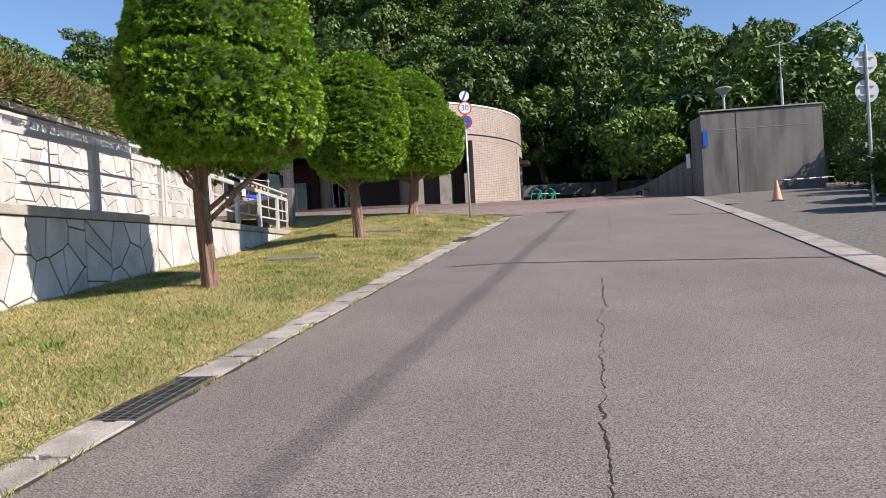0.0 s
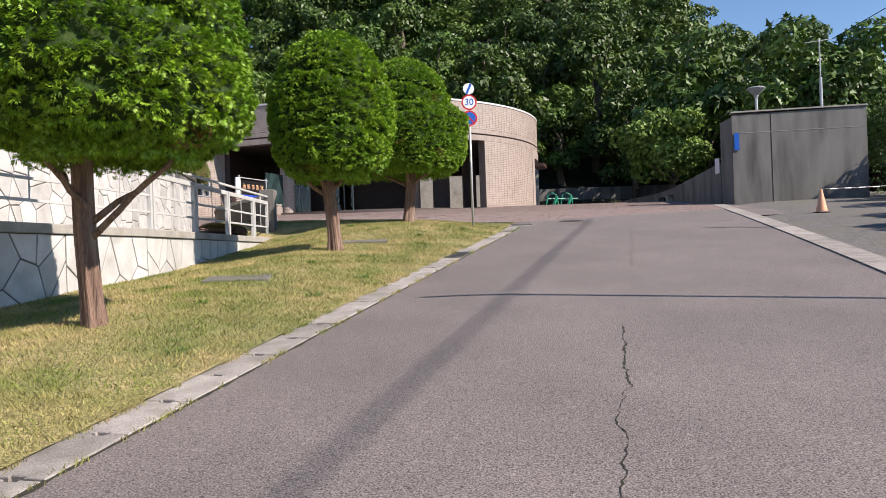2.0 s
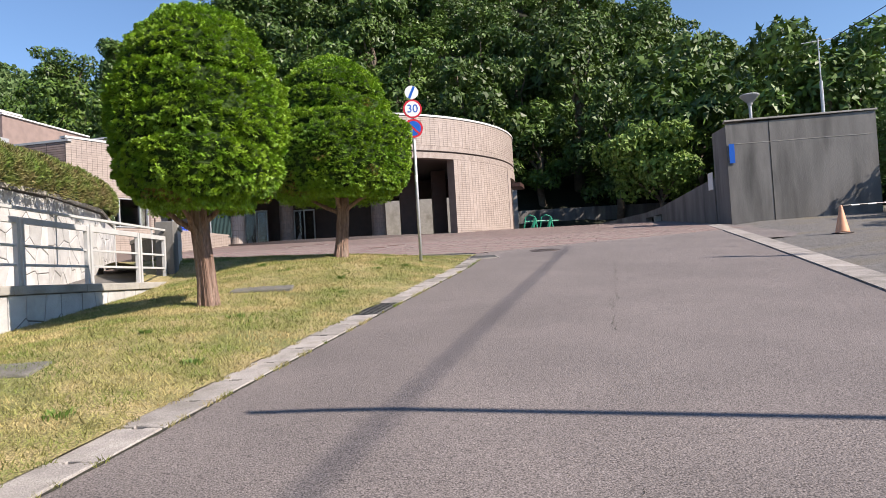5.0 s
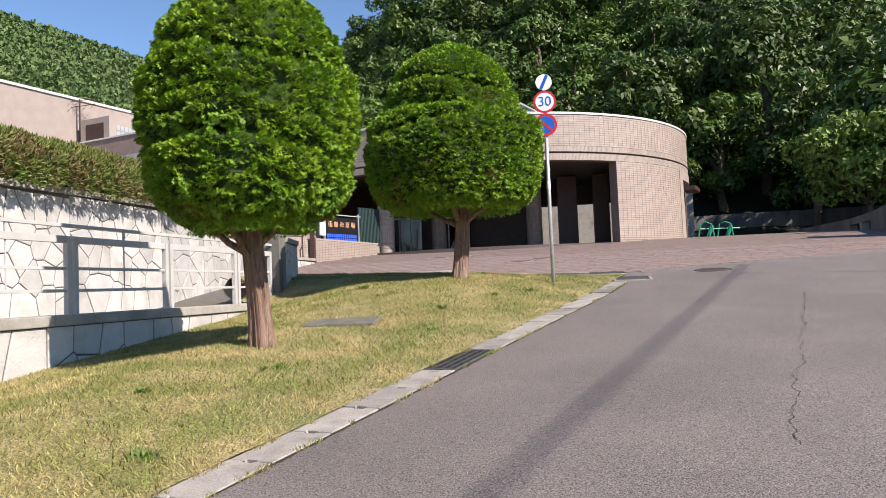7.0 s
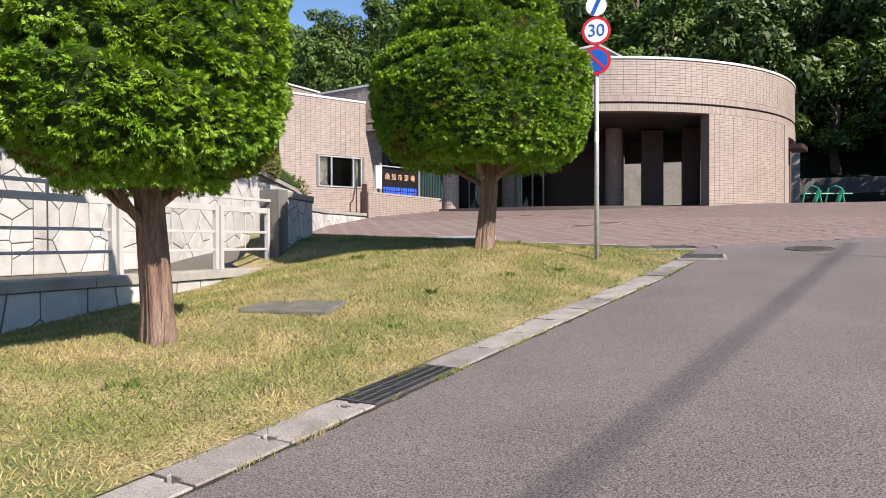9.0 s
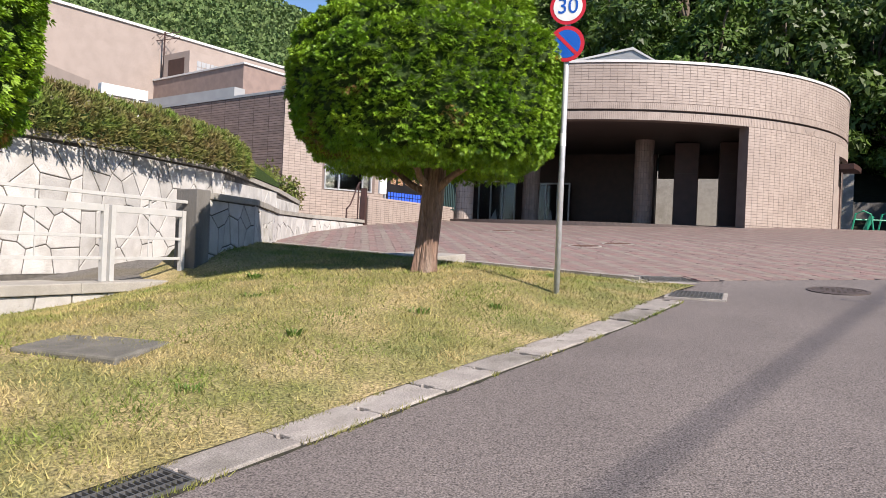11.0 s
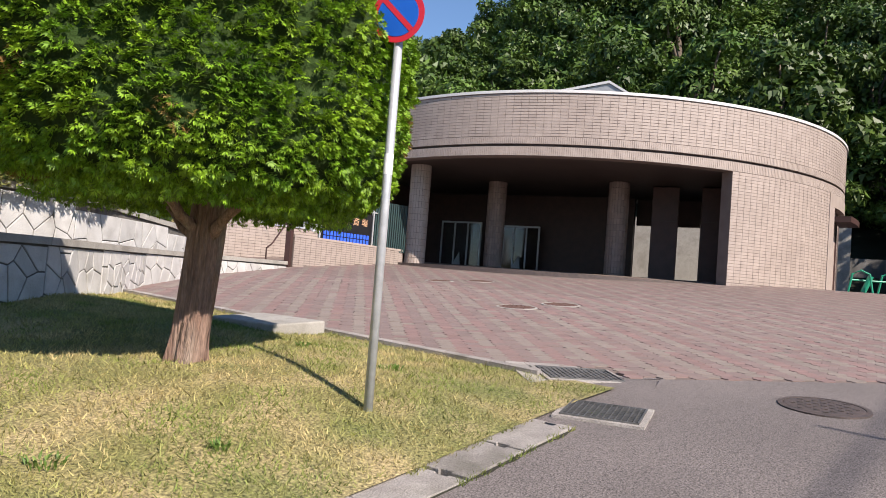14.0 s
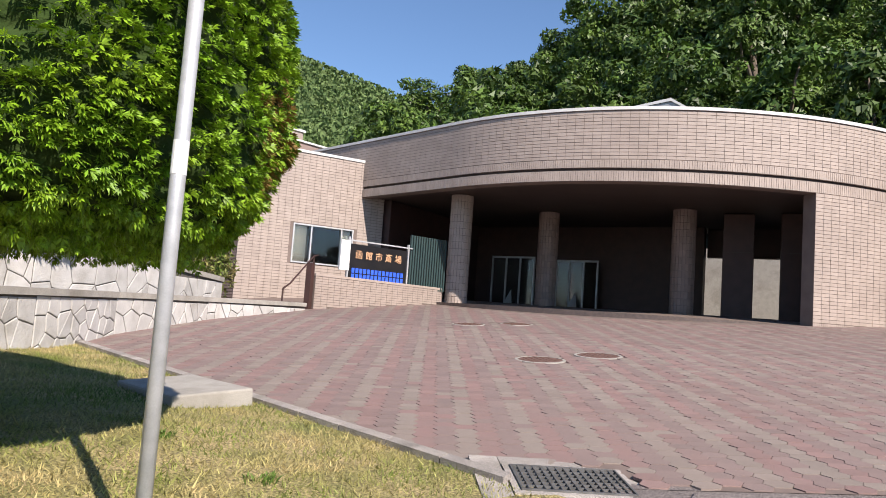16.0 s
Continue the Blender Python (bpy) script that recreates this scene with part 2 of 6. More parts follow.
# ---- mesh helpers ----
class Mesh:
    """Collects vertices and faces of one mesh."""

    def __init__(self):
        self.v, self.f, self.s = [], [], []

    def add(self, pts, faces, slot=0):
        k = len(self.v)
        self.v += [tuple(p) for p in pts]
        self.f += [tuple(i + k for i in f) for f in faces]
        self.s += [slot] * len(faces)
        return self

    def prism(self, poly, z0, z1, cap=True):
        """An upright prism; z0 and z1 are numbers or functions of x, y."""
        n = len(poly)
        lo = [(x, y, z0(x, y) if callable(z0) else z0) for x, y in poly]
        hi = [(x, y, z1(x, y) if callable(z1) else z1) for x, y in poly]
        faces = [(i, (i + 1) % n, n + (i + 1) % n, n + i) for i in range(n)]
        if cap:
            faces += [tuple(range(n, 2 * n)), tuple(range(n - 1, -1, -1))]
        return self.add(lo + hi, faces)

    def box(self, m, sx, sy, sz, slot=0):
        """A box of that size, centred on the pose m in x and y, its foot at m."""
        pts = [m @ Vector((x * sx / 2, y * sy / 2, z * sz)) for x, y, z in
               ((-1, -1, 0), (1, -1, 0), (1, 1, 0), (-1, 1, 0), (-1, -1, 1), (1, -1, 1), (1, 1, 1), (-1, 1, 1))]
        return self.add(pts, [(3, 2, 1, 0), (4, 5, 6, 7), (0, 1, 5, 4), (1, 2, 6, 5), (2, 3, 7, 6), (3, 0, 4, 7)], slot)

    def tube(self, path, radii, n=10, cap=True):
        """A round tube through the points of path."""
        rings = []
        for i, p in enumerate(path):
            p = Vector(p)
            a = Vector(path[max(i - 1, 0)])
            b = Vector(path[min(i + 1, len(path) - 1)])
            d = (b - a).normalized()
            e = d.cross(Vector((0.31, 0.17, 0.93))) if abs(d.z) < 0.8 else d.cross(Vector((1, 0.1, 0)))
            e.normalize()
            g = d.cross(e)
            r = radii[i] if isinstance(radii, (list, tuple)) else radii
            rings.append([p + (e * math.cos(2 * math.pi * k / n) + g * math.sin(2 * math.pi * k / n)) * r for k in range(n)])
        faces = [(i * n + k, i * n + (k + 1) % n, (i + 1) * n + (k + 1) % n, (i + 1) * n + k) for i in range(len(path) - 1) for k in range(n)]
        if cap:
            faces += [tuple(range(n - 1, -1, -1)), tuple((len(path) - 1) * n + k for k in range(n))]
        return self.add([q for r in rings for q in r], faces)

    def lathe(self, prof, centre, n=24, axis=None):
        """A turned shape about an upright axis: prof is radius, height."""
        m = axis or Matrix.Translation(centre)
        pts = [m @ Vector((r * math.cos(2 * math.pi * k / n), r * math.sin(2 * math.pi * k / n), z)) for r, z in prof for k in range(n)]
        faces = [(i * n + k, i * n + (k + 1) % n, (i + 1) * n + (k + 1) % n, (i + 1) * n + k) for i in range(len(prof) - 1) for k in range(n)]
        faces += [tuple(range(n - 1, -1, -1)), tuple((len(prof) - 1) * n + k for k in range(n))]
        return self.add(pts, faces)

    def data(self, name, mats, smooth=False):
        me = bpy.data.meshes.new(name)
        me.from_pydata(self.v, [], self.f)
        for m in mats if isinstance(mats, (list, tuple)) else [mats]:
            me.materials.append(m)
        if any(self.s):
            me.polygons.foreach_set("material_index", self.s)
        if smooth:
            me.polygons.foreach_set("use_smooth", [True] * len(me.polygons))
        me.update()
        return me


def part(name, mesh, material, parent=None, label="", smooth=False):
    """Links a Mesh as one object, under a thing or a part."""
    ob = new(name, mesh.data(name, material, smooth))
    if parent:
        ob.parent = parent
        ob.matrix_parent_inverse = parent.matrix_world.inverted()
    return tagged(ob, label) if label else ob


def thing(name, place, label, category, group="", kind=""):
    """An Empty at a thing's base."""
    ob = new(name)
    ob.matrix_world = place if isinstance(place, Matrix) else Matrix.Translation(place)
    ob.empty_display_size = 0.1
    bpy.context.view_layer.update()
    return tagged(ob, label, category, group, kind)


def single(name, mesh, material, label, category, group="", kind="", smooth=False):
    return tagged(new(name, mesh.data(name, material, smooth)), label, category, group, kind)


def bevel(ob, width, seg=2):
    b = ob.modifiers.new("bevel", "BEVEL")
    b.width, b.segments, b.limit_method = width, seg, "ANGLE"
    return ob


def smoothstep(a, b, x):
    t = min(1, max(0, (x - a) / (b - a)))
    return t * t * (3 - 2 * t)


# ---- the lie of the land ----
def gz(x, y):
    """Height of the road and forecourt."""
    if y > 44:
        return gz(x, 44) + 0.03 * min(y - 44, 20)
    if y < -6:
        return gz(x, -6) + 0.11 * max(y + 6, -30)
    d = x + 1.77 - 0.2236 * (y - 5.69)
    camber = -0.06 * (1 - smoothstep(0, 1.6, d)) * (1 - smoothstep(21.5, 24, y))
    return camber - 0.135 - 0.0052 * max(-12, min(x, 12)) + 0.1092 * y - 0.000316 * y * y


KS = 0.2236                                   # the road runs this much to the right per metre ahead
KN = math.hypot(1, KS)


def kerb_x(y):
    """The road's left edge."""
    return -1.77 + KS * (y - 5.69)


def rkerb_x(y):
    return 5.05 + 0.242 * (y - 8.5)


def border_y(x):
    """Where the lawn ends and the paving begins."""
    return 25.05 - 0.289 * (x - 1.42)


WX = -4.5                                     # face of the low wall beside the lawn


def wall_x(y):
    """The low wall's face: it bears away from the road at its lower end."""
    return WX - 0.108 * max(0.0, 14.34 - y)


def lawn_z(x, y):
    d = max(0, (kerb_x(y) - 0.38 - x))
    k = 0.10 + 0.19 * smoothstep(17, 22, y)
    k *= smoothstep(0.0, 2.6, border_y(x) - y)
    rise = (k + 0.06 * (1 - smoothstep(21.5, 24, y))) * math.tanh(d / 1.7)
    foot = float(np.interp(y, [8.0, 9.2, 12.4, 15.5, 20.5, 22.2], [0.11, 0.11, 0.08, -0.03, -0.06, 0.03]))   # along the low wall
    w = smoothstep(-2.2, wall_x(y) + 0.05, x) * (1 - smoothstep(21.8, 23.4, y))
    return gz(x, y) + 0.012 + rise * (1 - w) + foot * w + 0.012 * noise.noise((x * 1.3, y * 1.3, 0))


def sheet(name, poly_x, y0, y1, ny, nx, zf, material, label, category):
    """A ground sheet between two edges x0(y) and x1(y)."""
    m = Mesh()
    pts = []
    for j in range(ny + 1):
        y = y0 + (y1 - y0) * j / ny
        a, b = poly_x(y)
        pts += [(a + (b - a) * i / nx, y, zf(a + (b - a) * i / nx, y)) for i in range(nx + 1)]
    m.add(pts, [(j * (nx + 1) + i, j * (nx + 1) + i + 1, (j + 1) * (nx + 1) + i + 1, (j + 1) * (nx + 1) + i) for j in range(ny) for i in range(nx)])
    return single(name, m, material, label, category, kind="structure", smooth=True)


def ground_z(x, y):
    drop = 0.12 + 0.5 * smoothstep(60, 200, math.hypot(x, y))
    if x > rkerb_x(y):
        drop = 0.12 - 0.14 * smoothstep(0, 1.2, x - rkerb_x(y) - 0.45) - 0.1 * smoothstep(1, 6, x - rkerb_x(y))
    return gz(x, y) - drop


# coordinates grow coarser with distance
def grades(lo, hi):
    xs = list(np.arange(lo, hi + 0.1, 1.5))
    s = 1.5
    while xs[-1] < 900:
        s *= 1.5
        xs.append(xs[-1] + s)
    s = 1.5
    while xs[0] > -900:
        s *= 1.5
        xs.insert(0, xs[0] - s)
    return [float(x) for x in xs]


gm = Mesh()
GX, GY = grades(-15, 24), grades(-12, 60)
gm.add([(x, y, ground_z(x, y)) for y in GY for x in GX],
       [(j * len(GX) + i, j * len(GX) + i + 1, (j + 1) * len(GX) + i + 1, (j + 1) * len(GX) + i) for j in range(len(GY) - 1) for i in range(len(GX) - 1)])
single("ground", gm, GRAVEL, "grey crushed gravel ground beside the road and beyond", "ground", kind="structure", smooth=True)

sheet("road", lambda y: (kerb_x(y) - 0.02 if y < 23.45 else max(1.35, 1.42 + (y - 25.05) / 0.61 - 0.25), rkerb_x(y)), -14, 25.6, 88, 12, lambda x, y: gz(x, y) - 0.012, ASPHALT, "worn grey asphalt road climbing to the forecourt", "road")


def yard_y(x):
    """Where the road's asphalt meets the forecourt's blocks."""
    return 25.05 + 0.61 * (x - 1.42)


sheet("road_far", lambda y: (max(1.3, min(11.5, 1.42 + (y - 25.05) / 0.61)) - 0.2, max(rkerb_x(y), 12.2)), 25.6, 62, 36, 6, lambda x, y: gz(x, y) - 0.014, ASPHALT,
      "worn grey asphalt road passing the forecourt", "road")
sheet("lawn", lambda y: (wall_x(y) - 0.15 if y < 22.0 else -5.2 if y < 22.6 else -5.2 - 0.69 * (y - 22.6), min(kerb_x(y) - 0.335, 1.42 - (y - 25.05) / 0.289 + 0.02 if y > 25.05 else 99)), -14, 27.7, 120, 26, lawn_z, LAWN,
      "mown lawn strip with dry yellow patches", "lawn")
sheet("forecourt_bed", lambda y: (-14.0, max(-9, min(11.5, 1.42 + (y - 25.05) / 0.61)) if y > 25.05 else 1.42), 25.06, 54, 40, 10,
      lambda x, y: gz(x, y) - 0.009 - (0.25 if y < border_y(x) and x < 1.0 else 0), JOINT, "sand-jointed bed of the forecourt paving", "pavement")


# right-hand edging of flush concrete
def edging(y0, y1):
    m = Mesh()
    poly = [(rkerb_x(y0), y0), (rkerb_x(y0) + 0.46, y0 - 0.1), (rkerb_x(y1) + 0.46, y1 - 0.1), (rkerb_x(y1), y1)]
    m.prism(poly, lambda x, y: gz(x, y) - 0.3, lambda x, y: gz(x, y) + 0.012)
    return m


road_edging = thing("road_edging", (rkerb_x(0), 0, gz(5, 0)), "pale flush concrete edging strip along the asphalt", "kerb", kind="structure")
for i in range(17):
    part("edging_slab", edging(-6 + i * 2.4, -6 + i * 2.4 + 2.392), LID, road_edging)

# ---- gutter with lids along the lawn ----
gutter = thing("gutter", (kerb_x(6), 6, gz(-2, 6)), "concrete roadside gutter with weathered cover slabs", "gutter", kind="structure")
KD = Vector((KS, 1, 0)).normalized()
KR = Vector((1, -KS, 0)).normalized()


def kerb_frame(y, dx=0.0, dz=0.0):
    """Pose on the gutter's middle line: x across to the right, y along the road, tilted with it."""
    x = kerb_x(y) - 0.18 * KN + dx
    s = (gz(x, y + 0.5) - gz(x, y - 0.5))
    f = Vector((KD.x, KD.y, s)).normalized()
    r = Vector((KR.x, KR.y, 0))
    u = r.cross(f)
    return Matrix(((r.x, f.x, u.x, x), (r.y, f.y, u.y, y), (r.z, f.z, u.z, gz(x, y) + dz), (0, 0, 0, 1)))


def lid_mesh(length, w=0.36, t=0.09):
    """A cover slab with chamfered rim and a lifting notch at each end."""
    m = Mesh()
    c, nx, ny = 0.005, 0.1, 0.024
    h = length / 2
    def outline(i):
        a, b = w / 2 - i, h - i
        return [(-a, -b), (-nx / 2 - i, -b), (-nx / 2 - i, -b + ny), (nx / 2 + i, -b + ny), (nx / 2 + i, -b), (a, -b),
                (a, b), (nx / 2 + i, b), (nx / 2 + i, b - ny), (-nx / 2 - i, b - ny), (-nx / 2 - i, b), (-a, b)]
    o, p = outline(0), outline(c)
    n = len(o)
    m.add([(x, y, -t) for x, y in o] + [(x, y, -c) for x, y in o] + [(x, y, 0) for x, y in p],
          [(i, (i + 1) % n, n + (i + 1) % n, n + i) for i in range(n)] + [(n + i, n + (i + 1) % n, 2 * n + (i + 1) % n, 2 * n + i) for i in range(n)] + [tuple(range(2 * n, 3 * n))])
    return m


def grating(name, m, w, l, nlong, ncross, label, group=""):
    """A steel gutter grating: bearing bars along, twisted cross bars, rim, and a black block for the pit's shade under
    it.
    """
    g = thing(name, m, label, "grating", group)
    # solid block close under the bars; its black stands in for unlit depth
    pit = Mesh().box(m @ Matrix.Translation((0, 0, -0.3)), w - 0.01, l - 0.01, 0.22)
    part("pit", pit, PITDARK, g)
    for s in (-1, 1):
        part("rim", Mesh().box(m @ Matrix.Translation((s * (w / 2 - 0.006), 0, -0.06)), 0.012, l, 0.068), GRATE, g)
        part("rim", Mesh().box(m @ Matrix.Translation((0, s * (l / 2 - 0.006), -0.06)), w - 0.026, 0.012, 0.068), GRATE, g)
    for i in range(nlong):
        x = -w / 2 + w * (i + 1) / (nlong + 1)
        part("bearing_bar", Mesh().box(m @ Matrix.Translation((x, 0, -0.05)), 0.006, l - 0.026, 0.054), GRATE, g)
    for i in range(ncross):
        y = -l / 2 + l * (i + 0.5) / ncross
        part("cross_bar", Mesh().box(m @ Matrix.Translation((0, y, -0.045)), w - 0.026, 0.006, 0.047), GRATE, g)
    return g


LID_L = 0.655
lid_data = lid_mesh(LID_L - 0.018).data("cover_slab", LID)
ys = KD.y * LID_L
GR1 = (5.69 - 0.49 * KD.y, 16.52)                # the gratings' middles
SUMP_Y = 23.45
rr = random.Random(4)
y = -8.0
while y < SUMP_Y:
    nxt = min((g - 0.5 * KD.y for g in GR1 if g - 0.5 * KD.y > y - 0.02), default=SUMP_Y)
    if nxt - y < 0.03:
        y = nxt + 1.0 * KD.y
        continue
    run = min(ys, nxt - y)
    ob = new("cover_slab", lid_data if run > ys - 0.01 else lid_mesh(max(0.05, run / KD.y - 0.008)).data("cover_slab", LID))
    ob.matrix_world = kerb_frame(y + run / 2, 0, 0.004 + rr.uniform(-0.005, 0.006)) @ pose(0, 0, 0, rr.uniform(-0.4, 0.4), rr.uniform(-0.8, 0.8), rr.uniform(-0.6, 0.6))
    ob.parent = gutter
    ob.matrix_parent_inverse = gutter.matrix_world.inverted()
    y += run
for g in GR1:
    grating("gutter_grating", kerb_frame(g, 0, 0.004), 0.345, 0.985, 3, 32, "dark steel drain grating set into the roadside gutter", "gutter gratings")
part("channel", Mesh().prism([(kerb_x(-8) - 0.40, -8), (kerb_x(-8) + 0.0, -8), (kerb_x(SUMP_Y) + 0.0, SUMP_Y), (kerb_x(SUMP_Y) - 0.40, SUMP_Y)],
                             lambda x, y: gz(x, y) - 0.5, lambda x, y: gz(x, y) - 0.24), OLDCONC, gutter)


def sump(name, corners, nlong, ncross, label, apron=False):
    """A square catch pit with a waffle grating in a concrete rim; corners: near left, near right, far left in plan."""
    a, b, c = (Vector(p) for p in corners)
    u, v = b - a, c - a
    o = a + u / 2 + v / 2
    fx, fy = Vector((u.x, u.y, 0)).normalized(), None
    s = gz(o.x, o.y + 0.5) - gz(o.x, o.y - 0.5)
    fy = Vector((-fx.y, fx.x, s)).normalized()
    m = Matrix(((fx.x, fy.x, 0, o.x), (fx.y, fy.y, 0, o.y), (fx.z, fy.z, 1, gz(o.x, o.y) + 0.012), (0, 0, 0, 1)))
    w, l = u.length, v.length
    g = grating(name, m, w, l, nlong, ncross, label)
    for dx, dy, sx, sy in ((-w / 2 - 0.026, 0, 0.048, l + 0.1), (w / 2 + 0.026, 0, 0.048, l + 0.1), (0, -l / 2 - 0.026, w, 0.048), (0, l / 2 + 0.026, w, 0.048)):
        part("concrete_rim", Mesh().box(m @ Matrix.Translation((dx, dy, -0.2)), sx, sy, 0.196), LID, g)
    for dx, dy, sx, sy in () if not apron else ((-w / 2 - 0.16, 0, 0.21, l + 0.52), (w / 2 + 0.16, 0, 0.21, l + 0.52), (0, -l / 2 - 0.16, w + 0.1, 0.21), (0, l / 2 + 0.16, w + 0.1, 0.21)):
        part("concrete_apron", Mesh().box(m @ Matrix.Translation((dx, dy, -0.2)), sx, sy, 0.182), LID, g)
    return g


sump("drain_grating", ((2.0, 23.70), (2.62, 23.72), (1.98, 24.2)), 12, 9, "galvanised waffle grating over a concrete catch pit with weeds")
SUMP_C = ((1.57, 24.93), (2.2, 25.36), (1.27, 25.37))
sump("drain_grating", SUMP_C, 13, 8, "black waffle grating over a catch pit at the paving's edge", True)


# ---- cracks in the asphalt ----
def crack(points, w, seed):
    m = Mesh()
    r = random.Random(seed)
    fine = []
    for (x0, y0), (x1, y1) in zip(points, points[1:]):
        n = max(2, int(math.hypot(x1 - x0, y1 - y0) / 0.035))
        for i in range(n):
            f = i / n
            x, y = x0 + (x1 - x0) * f, y0 + (y1 - y0) * f
            fine.append((x + 0.07 * noise.noise((x * 1.2 + seed, y * 1.2, 1)) + 0.05 * noise.noise((x * 6, y * 6, seed)) + 0.025 * noise.noise((x * 19, y * 19, seed)), y))
    v = []
    for i, (x, y) in enumerate(fine):
        k = w * (0.2 + 1.1 * r.random()) * (0.5 + 0.9 * abs(noise.noise((x * 2, y * 2, seed + 3))) * 2) * min(1, i / 4 + 0.1, (len(fine) - 1 - i) / 4 + 0.1)
        v += [(x - k / 2, y, gz(x, y) - 0.0085), (x + k / 2, y, gz(x, y) - 0.0085)]
    m.add(v, [(2 * i, 2 * i + 1, 2 * i + 3, 2 * i + 2) for i in range(len(fine) - 1)])
    return single("crack", m, TAR, "ragged open crack in the asphalt with moss", "crack", "cracks in the road")


crack([(0.5, 2.2), (0.65, 3.2), (0.98, 4.85), (1.55, 7.3), (2.05, 9.55)], 0.013, 1)
crack([(3.1, 13.7), (3.2, 14.3), (3.9, 17.3), (4.78, 21.05)], 0.008, 2)
crack([(2.0, 9.55), (2.35, 9.9), (2.9, 10.0)], 0.006, 3)
crack([(0.65, 3.2), (1.3, 2.9), (2.2, 2.2)], 0.012, 5)
crack([(1.2, 5.0), (2.2, 5.3), (3.4, 6.1)], 0.005, 6)

# ---- manhole covers ----
def manhole(x, y, r, label, rim=None):
    s = gz(x, y + 0.5) - gz(x, y - 0.5)
    m = Matrix(((1, 0, 0, x), (0, 1, -s, y), (0, s, 1, gz(x, y) - 0.004), (0, 0, 0, 1)))
    t = thing("manhole_cover", m, label, "manhole cover", "manhole covers")
    part("ring", Mesh().lathe([(r + 0.05, -0.05), (r + 0.05, 0.006), (r + 0.004, 0.008), (r + 0.004, -0.05)], None, 32, m), rim or IRON, t)
    c = Mesh().lathe([(r, -0.05), (r, 0.004), (r * 0.95, 0.008), (r * 0.05, 0.008)], None, 32, m)
    part("cover", c, RUST if rim else IRON, t)
    for k in range(9):
        for j in range(9):
            px, py = (k - 4) * r / 5.2, (j - 4) * r / 5.2
            if math.hypot(px, py) < r * 0.86 and (k + j) % 2 == 0:
                c2 = Mesh().box(m @ Matrix.Translation((px, py, 0.006)), r * 0.13, r * 0.13, 0.008)
                part("stud", c2, RUST if rim else IRON, t)
    return t


manhole(3.95, 25.35, 0.33, "round dark cast-iron manhole cover in the asphalt")
for px, py in ((-0.83, 30.85), (-0.31, 31.95), (-4.45, 35.25), (-3.7, 36.2)):
    manhole(px, py, 0.33, "round rusty manhole cover with a pale rim in the paving", CONC)


# ---- stone-faced garden walls ----
def clip(poly, a, b, c):
    """The part of a polygon where a*x + b*y <= c."""
    out = []
    for i, p in enumerate(poly):
        q = poly[(i + 1) % len(poly)]
        dp, dq = a * p[0] + b * p[1] - c, a * q[0] + b * q[1] - c
        if dp <= 0:
            out.append(p)
        if dp * dq < 0:
            t = dp / (dp - dq)
            out.append((p[0] + (q[0] - p[0]) * t, p[1] + (q[1] - p[1]) * t))
    return out


def crazy(length, height, size, seed):
    """Random polygon stones that fill a strip: lists of corners, with joints between them."""
    r = random.Random(seed)
    nx, ny = max(1, round(length / size)), max(1, round(height / size))
    pts = []
    for i in range(nx):
        for j in range(ny):
            pts.append(((i + 0.5 + r.uniform(-0.46, 0.46)) * length / nx, (j + 0.5 + r.uniform(-0.46, 0.46)) * height / ny))
            if r.random() < 0.22:
                pts.append(((i + r.random()) * length / nx, (j + r.random()) * height / ny))
    cells = []
    for i, (px, py) in enumerate(pts):
        poly = [(0.012, 0.012), (length - 0.012, 0.012), (length - 0.012, height - 0.012), (0.012, height - 0.012)]
        for j, (qx, qy) in enumerate(pts):
            if i == j or abs(qx - px) > 3 * size or abs(qy - py) > 3 * size:
                continue
            a, b = qx - px, qy - py
            k = math.hypot(a, b)
            if k < 1e-4:
                continue
            poly = clip(poly, a / k, b / k, (a * (px + qx) + b * (py + qy)) / 2 / k - 0.011)
            if len(poly) < 3:
                break
        if len(poly) >= 3:
            area = abs(sum(p[0] * q[1] - q[0] * p[1] for p, q in zip(poly, poly[1:] + poly[:1]))) / 2
            if area > 0.004:
                cells.append(poly)
    return cells


def stone_face(parent, a, b, z0, z1, size, seed, ground=None, proud=0.016, lid=None):
    """Stones on the upright face from plan point a to b (seen with the face's outside to the right of a->b)."""
    L = math.hypot(b[0] - a[0], b[1] - a[1])
    ux, uy = (b[0] - a[0]) / L, (b[1] - a[1]) / L
    nx, ny = uy, -ux
    r = random.Random(seed + 99)
    for poly in crazy(L, z1 - z0, size, seed):
        top = max(v for u, v in poly) + z0
        um = sum(u for u, v in poly) / len(poly)
        if ground and top < ground(a[0] + ux * um, a[1] + uy * um) - 0.12:
            continue
        if lid and min(v for u, v in poly) + z0 > lid(um):
            continue
        if lid:
            poly = [(u, min(v, lid(u) - z0 - 0.01)) for u, v in poly]
        cu, cv = um, sum(v for u, v in poly) / len(poly)
        d = proud * r.uniform(0.75, 1.2)
        n = len(poly)
        ring = lambda k, h: [(a[0] + ux * (cu + (u - cu) * k) + nx * h, a[1] + uy * (cu + (u - cu) * k) + ny * h, z0 + cv + (v - cv) * k) for u, v in poly]
        m = Mesh().add(ring(1, -0.01) + ring(1, d * 0.7) + ring(0.94, d),
                       [(i, (i + 1) % n, n + (i + 1) % n, n + i) for i in range(n)] + [(n + i, n + (i + 1) % n, 2 * n + (i + 1) % n, 2 * n + i) for i in range(n)] + [tuple(range(2 * n, 3 * n))])
        part("stone", m, STONE, parent)


